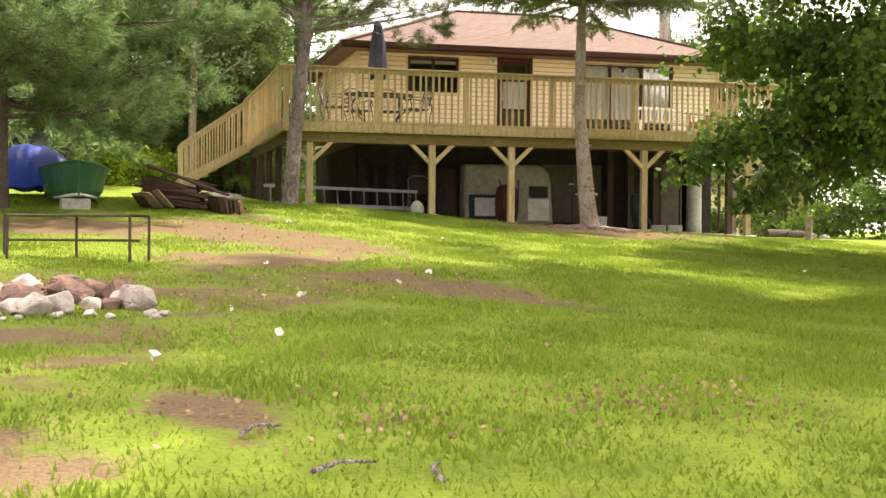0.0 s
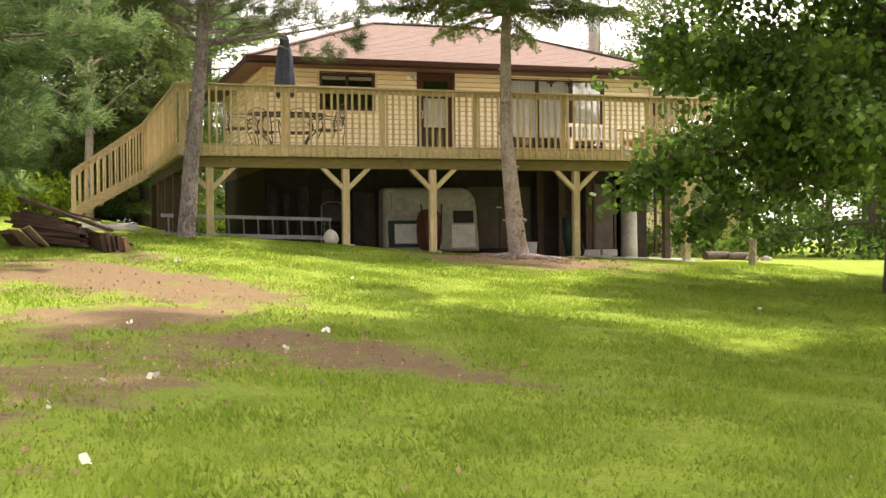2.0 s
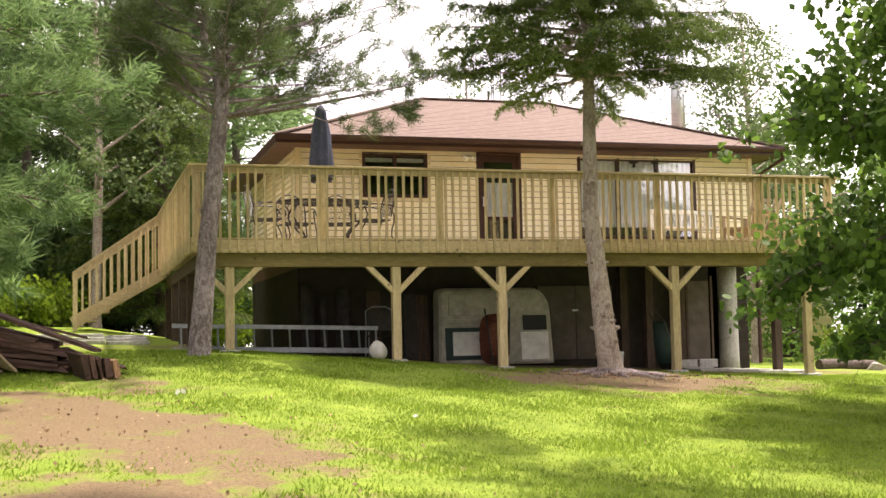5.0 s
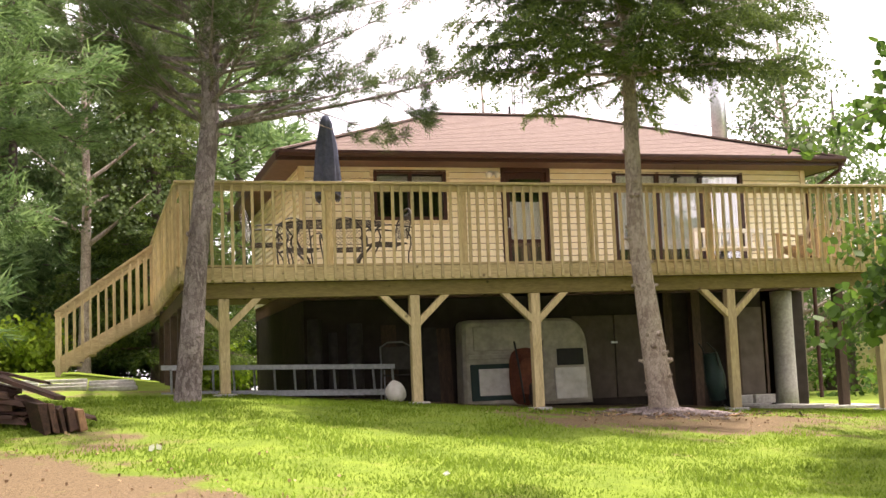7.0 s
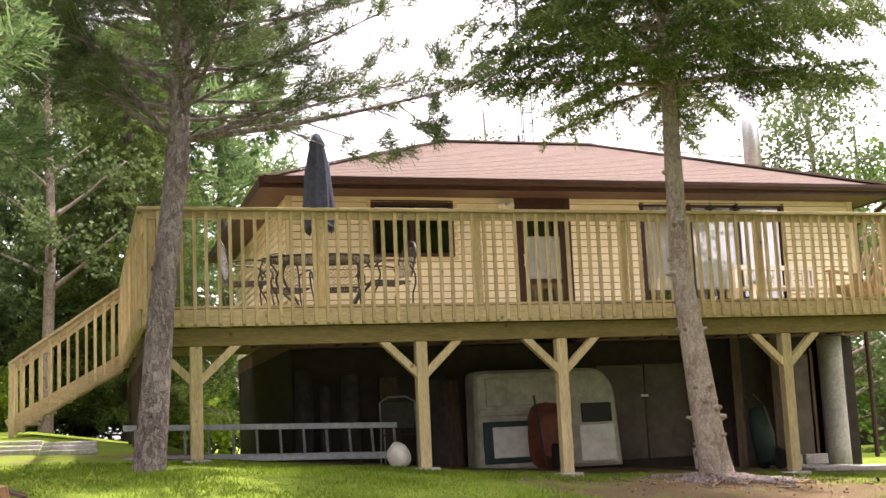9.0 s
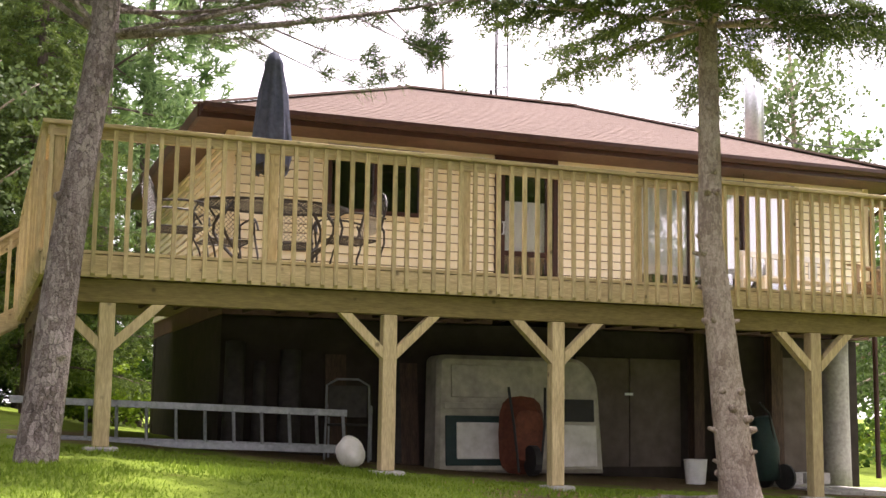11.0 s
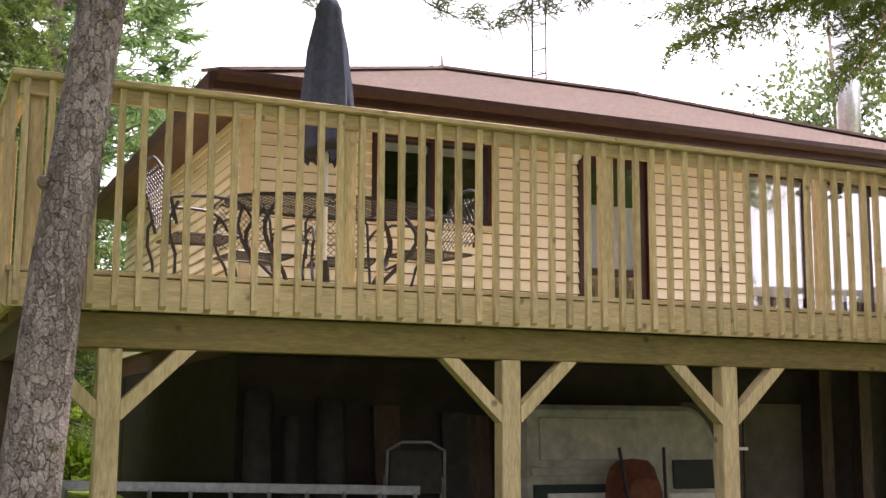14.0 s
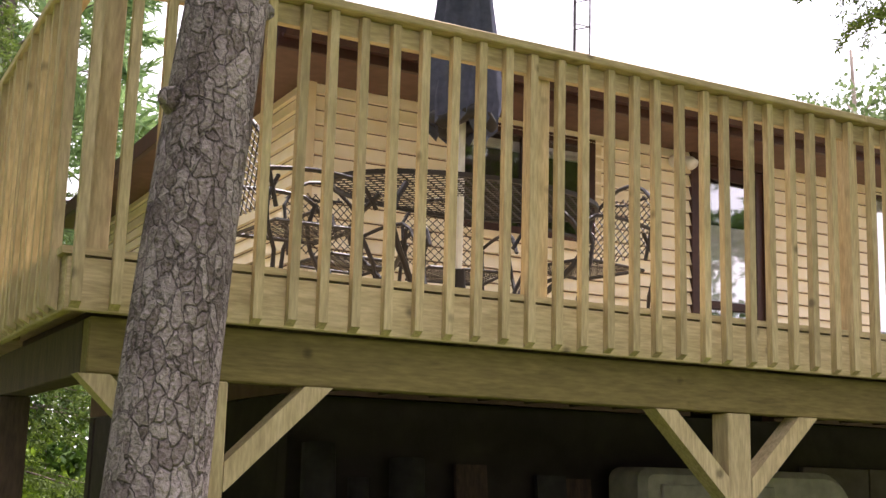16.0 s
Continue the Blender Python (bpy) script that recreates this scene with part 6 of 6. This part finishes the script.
def boat():
    """Green flat-bottomed boat on blocks, bow towards the lawn."""
    cx, cy = -4.55, -4.2
    z = gz(cx, cy)
    t = thing("rowing_boat", "dark green wooden rowing boat set on concrete blocks", "boat", (cx, cy, z + 0.22), 4)
    bm = B()
    secs = []
    for k in range(9):
        f = k / 8
        w = 0.015 + 0.58 * min(1, f * 2.2) ** 0.75
        h = 0.62 - 0.10 * f
        y = f * 3.4
        secs.append([bm.verts.new((x, y - (0.12 if f == 0 and zz > 0.3 else 0), zz)) for x, zz in ((-w, h), (-w * 0.82, 0.14), (-w * 0.66, 0.05 * (1 - f)), (w * 0.66, 0.05 * (1 - f)), (w * 0.82, 0.14), (w, h))])
    for a, b in zip(secs, secs[1:]):
        for i in range(5):
            bm.faces.new((a[i], a[i + 1], b[i + 1], b[i]))
    bm.faces.new(secs[0])
    bm.faces.new(secs[-1][::-1])
    part("hull", bm, M_GREENHULL, t)
    bm = B()
    for s in (-1, 1):
        pts = []
        for k in range(9):
            f = k / 8
            w = 0.015 + 0.58 * min(1, f * 2.2) ** 0.75
            pts.append((s * w, f * 3.4 - (0.12 if k == 0 else 0), 0.63 - 0.10 * f))
        tube(bm, pts, 0.025, 6)
    part("gunwale", bm, M_GREENHULL, t)
    for s in (-1, 1):
        bm = B()
        tube(bm, [(s * 0.66 * (0.015 + 0.58 * min(1, f * 2.2) ** 0.75), f * 3.4, 0.05 * (1 - f) + 0.01) for f in (0, 0.06, 0.125, 0.2, 0.3, 0.4)], 0.028, 6)
        part("chine", bm, M_PANELL, t, "pale worn chine edge")
    bm = B()
    tube(bm, ((0, -0.10, 0.62), (0, -0.03, 0.3), (0, -0.01, 0.04)), 0.02, 6)
    part("stem", bm, M_GREENHULL, t)
    for y in (0.35, 2.6):
        o = tagged(part("concrete_block", box(B(), -0.24, 0.24, -0.12, 0.12, 0, 0.225), M_CONC, None, bevel=0.01), "grey concrete block under the boat", "block", "concrete blocks")
        px, py = cx + y * -0.2, cy + y * 0.97
        o.matrix_basis = pose(px, py, z - 0.005, 0, 0, 12)


def tarp_heap():
    cx, cy = -5.5, -0.6
    z = gz(cx, cy)
    bm = B()
    n, m = 40, 30
    grid = []
    for j in range(m + 1):
        row = []
        for i in range(n + 1):
            u, v = i / n * 2 - 1, j / m * 2 - 1
            d = max(abs(u), abs(v)) ** 3
            hh = 1.15 * (1 - d) * (1 - 0.25 * u * u) + 0.10 * noise.noise(Vector((u * 3, v * 3, 1))) + 0.05 * noise.noise(Vector((u * 9, v * 9, 4)))
            k = 1 - 0.12 * (1 - d)
            row.append(bm.verts.new((u * 1.05 * k, v * 1.3 * k, max(0.0, 0.75 * hh + 0.10))))
        grid.append(row)
    for j in range(m):
        for i in range(n):
            bm.faces.new((grid[j][i], grid[j][i + 1], grid[j + 1][i + 1], grid[j + 1][i]))
    o = part("tarpaulin", bm, M_TARP, None, smooth=True)
    o.matrix_basis = pose(cx, cy, z + 0.02)
    tagged(o, "crumpled bright blue tarpaulin draped over a heap", "tarpaulin")


def car_far():
    """A dark car parked beyond the stair, half hidden by the trees."""
    x, y = -6.2, 9.5
    t = thing("parked_car", "dark car parked beyond the trees, half hidden", "car", (x, y, gz(x, y)), 75)
    bm = B()
    prof = ((-2.1, 0.35), (-2.15, 0.75), (-1.9, 0.92), (-1.1, 0.98), (-0.55, 1.40), (0.85, 1.43), (1.5, 1.0), (2.1, 0.9), (2.15, 0.4), (2.0, 0.28), (-2.0, 0.28))
    e = [[bm.verts.new((px, s * (0.82 - 0.16 * max(0, pz - 0.95)), pz)) for px, pz in prof] for s in (-1, 1)]
    bm.faces.new(e[0])
    bm.faces.new(e[1][::-1])
    for i in range(len(prof)):
        j = (i + 1) % len(prof)
        bm.faces.new((e[0][i], e[0][j], e[1][j], e[1][i]))
    part("body", bm, M_BLACK, t, bevel=0.03)
    for px in (-1.3, 1.35):
        for s in (-1, 1):
            bm = B()
            tube(bm, ((px, s * 0.64, 0.31), (px, s * 0.84, 0.31)), 0.31, 18)
            w = part("wheel", bm, M_BLACK, t)
            bm = B()
            tube(bm, ((px, s * 0.842, 0.31), (px, s * 0.85, 0.31)), 0.19, 14)
            part("rim", bm, M_STEEL, w)
    bm = B()
    box(bm, -2.19, -2.155, -0.7, -0.42, 0.62, 0.76)
    part("headlight", bm, M_WHITE, t)
    bm = B()
    box(bm, -2.19, -2.155, 0.42, 0.7, 0.62, 0.76)
    part("headlight", bm, M_WHITE, t)


def right_lawn():
    r = random.Random(22)
    x, y = 11.2, -1.1
    bm = B()
    tube(bm, [(0, 0, -0.1), (0.0, 0.01, 0.3), (0.01, 0.0, 0.56), (0.01, 0.0, 0.575)], (0.085, 0.08, 0.08, 0.06), 12)
    o = part("stake_post", bm, M_BARK2, None)
    o.matrix_basis = pose(x, y, gz(x, y))
    tagged(o, "short grey weathered wooden stake in the lawn", "post")
    for i, (lx, ly, L, rad, rz) in enumerate(((13.0, 3.4, 0.7, 0.12, 8), (13.5, 3.1, 0.6, 0.11, -20))):
        bm = B()
        tube(bm, ((-L / 2, 0, rad), (0, 0.02, rad * 1.04), (L / 2, 0, rad)), (rad * 0.95, rad, rad * 0.92), 12)
        o = part("log", bm, M_BARK3, None)
        o.matrix_basis = pose(lx, ly, gz(lx, ly) - 0.02, 0, 0, rz)
        tagged(o, "rough grey log lying on the lawn", "log", "logs on the lawn")
    for i in range(4):
        s = r.uniform(0.10, 0.17)
        x, y = 14.0 + r.uniform(-0.5, 0.5), 3.2 + r.uniform(-0.4, 0.5)
        o = part("field_stone", stone(B(), s * 1.2, s, s * 0.8, 120 + i), M_ROCK, None)
        o.matrix_basis = pose(x, y, gz(x, y) + s * 0.25, 0, 0, r.uniform(0, 360))
        tagged(o, "grey field stone in a heap on the lawn", "stone", "stones on the lawn")
    # pale shed far behind, seen past the house corner
    t = thing("garden_shed", "small pale shed at the far edge of the lawn", "shed", (21.5, 20.0, gz(21.5, 20)), 10)
    bm = B()
    box(bm, -1.8, 1.8, -1.4, 1.4, 0, 2.1)
    part("wall", bm, M_TRIM, t)
    bm = B()
    e = [[bm.verts.new((px, yy, pz)) for px, pz in ((-2.0, 2.1), (2.0, 2.1), (0, 3.0))] for yy in (-1.6, 1.6)]
    bm.faces.new(e[0])
    bm.faces.new(e[1][::-1])
    for i in range(3):
        bm.faces.new((e[0][i], e[0][(i + 1) % 3], e[1][(i + 1) % 3], e[1][i]))
    part("roof", bm, M_ROOF, t)
    bm = B()
    box(bm, -0.5, 0.4, -1.44, -1.402, 0, 1.9)
    part("door", bm, M_BROWN, t)


def litter():
    """Fallen leaves and small pale scraps on the grass, and roots at the foot of the spruce."""
    rr = np.random.default_rng(12)
    groups = [(-1.2, -20.2, 0.7, 0.45, 220), (-2.74, -20.4, 0.3, 0.3, 70), (-3.5, -20.2, 0.7, 0.7, 60), (-1.5, -14.5, 5.0, 6.0, 160), (5.8, -1.8, 1.9, 1.1, 520), (-3.5, -18.8, 2.2, 1.4, 80), (-2.1, -8.0, 1.8, 3.0, 260), (-0.9, -13.4, 1.6, 1.8, 380), (-2.9, -14.2, 1.4, 2.2, 200)]
    P = []
    for cx, cy, sx, sy, n in groups:
        x, y = rr.normal(cx, sx * 0.6, n), rr.normal(cy, sy * 0.6, n)
        P.append(np.stack([x, y, g(x, y) + rr.uniform(0.01, 0.05, n)], 1))
    P = np.concatenate(P)
    v, f = leaves(P, 0.026, 19, 0.0)
    tagged(new("fallen_leaves", np_mesh("fallen_leaves", v, f, M_DRYLEAF)), "dry brown fallen leaves on the lawn", "leaves", kind="stuff")
    for i, (x, y) in enumerate(((-3.75, -18.6), (-3.05, -15.8), (-2.7, -15.0), (-2.35, -14.9), (-1.15, -13.5), (-0.6, -12.6), (-2.9, -17.6), (-4.9, -18.9), (-2.3, -11.7), (1.0, -7.2), (-1.2, -5.6), (6.0, -9.5))):
        v, f = leaves(np.array([[0, 0, 0.035], [0.02, 0.03, 0.04]]), 0.05, 200 + i, -0.3)
        o = new("pale_leaf", np_mesh("pale_leaf", v, f, M_PANELL))
        o.matrix_basis = pose(x, y, gz(x, y))
        tagged(o, "pale dry leaf lying on the grass", "leaf", "pale leaves on the lawn")
    r = random.Random(31)
    t = thing("surface_roots", "bare roots and wood chips spread round the spruce foot", "roots")
    cx, cy = 5.88, -1.2
    for i in range(15):
        a = r.uniform(-2.6, 0.6) if i < 11 else r.uniform(0, 6.28)
        L = r.uniform(0.5, 1.25)
        pts, q = [], a
        x, y = cx + 0.16 * math.cos(a), cy + 0.16 * math.sin(a)
        for k in range(8):
            pts.append((x, y, gz(x, y) + 0.05 * (1 - k / 8) + r.uniform(-0.012, 0.012)))
            q += r.uniform(-0.4, 0.4)
            x, y = x + L / 8 * math.cos(q), y + L / 8 * math.sin(q)
        bm = B()
        tube(bm, pts, [0.05 * (1 - k / 9) + 0.006 for k in range(8)], 7)
        part("root", bm, M_BARK1, t, smooth=True)
    for i in range(34):
        a, d = r.uniform(-3.0, 0.9), r.uniform(0.3, 1.6)
        x, y = cx + 1.25 * d * math.cos(a), cy + 0.8 * d * math.sin(a)
        bm = B()
        L = r.uniform(0.05, 0.16)
        box(bm, -L, L, -0.015, 0.015, 0, 0.012)
        o = part("wood_chip", bm, M_CUT if i % 3 == 0 else M_BARK3, t)
        o.matrix_basis = pose(x, y, gz(x, y) + 0.012, r.uniform(-15, 15), r.uniform(-15, 15), r.uniform(0, 180))
    # twigs near the start of the walk
    for i, (x, y, rz, L) in enumerate(((-2.75, -21.3, 80, 0.30), (-2.0, -22.6, -40, 0.35), (-3.1, -21.2, 20, 0.28), (-3.35, -20.6, 35, 0.22), (-2.35, -22.4, 60, 0.3))):
        bm = B()
        tube(bm, ((-L / 2, 0, 0.03), (0, 0.03, 0.05), (L / 2, -0.01, 0.04)), (0.012, 0.010, 0.006), 6)
        o = part("twig", bm, M_BARK1, None)
        o.matrix_basis = pose(x, y, gz(x, y), 0, 0, rz)
        tagged(o, "broken dry twig lying on the grass", "twig", "twigs on the lawn")


fire_pit()
grill_bench()
wood_pile()
boat()
tarp_heap()
car_far()
right_lawn()
litter()
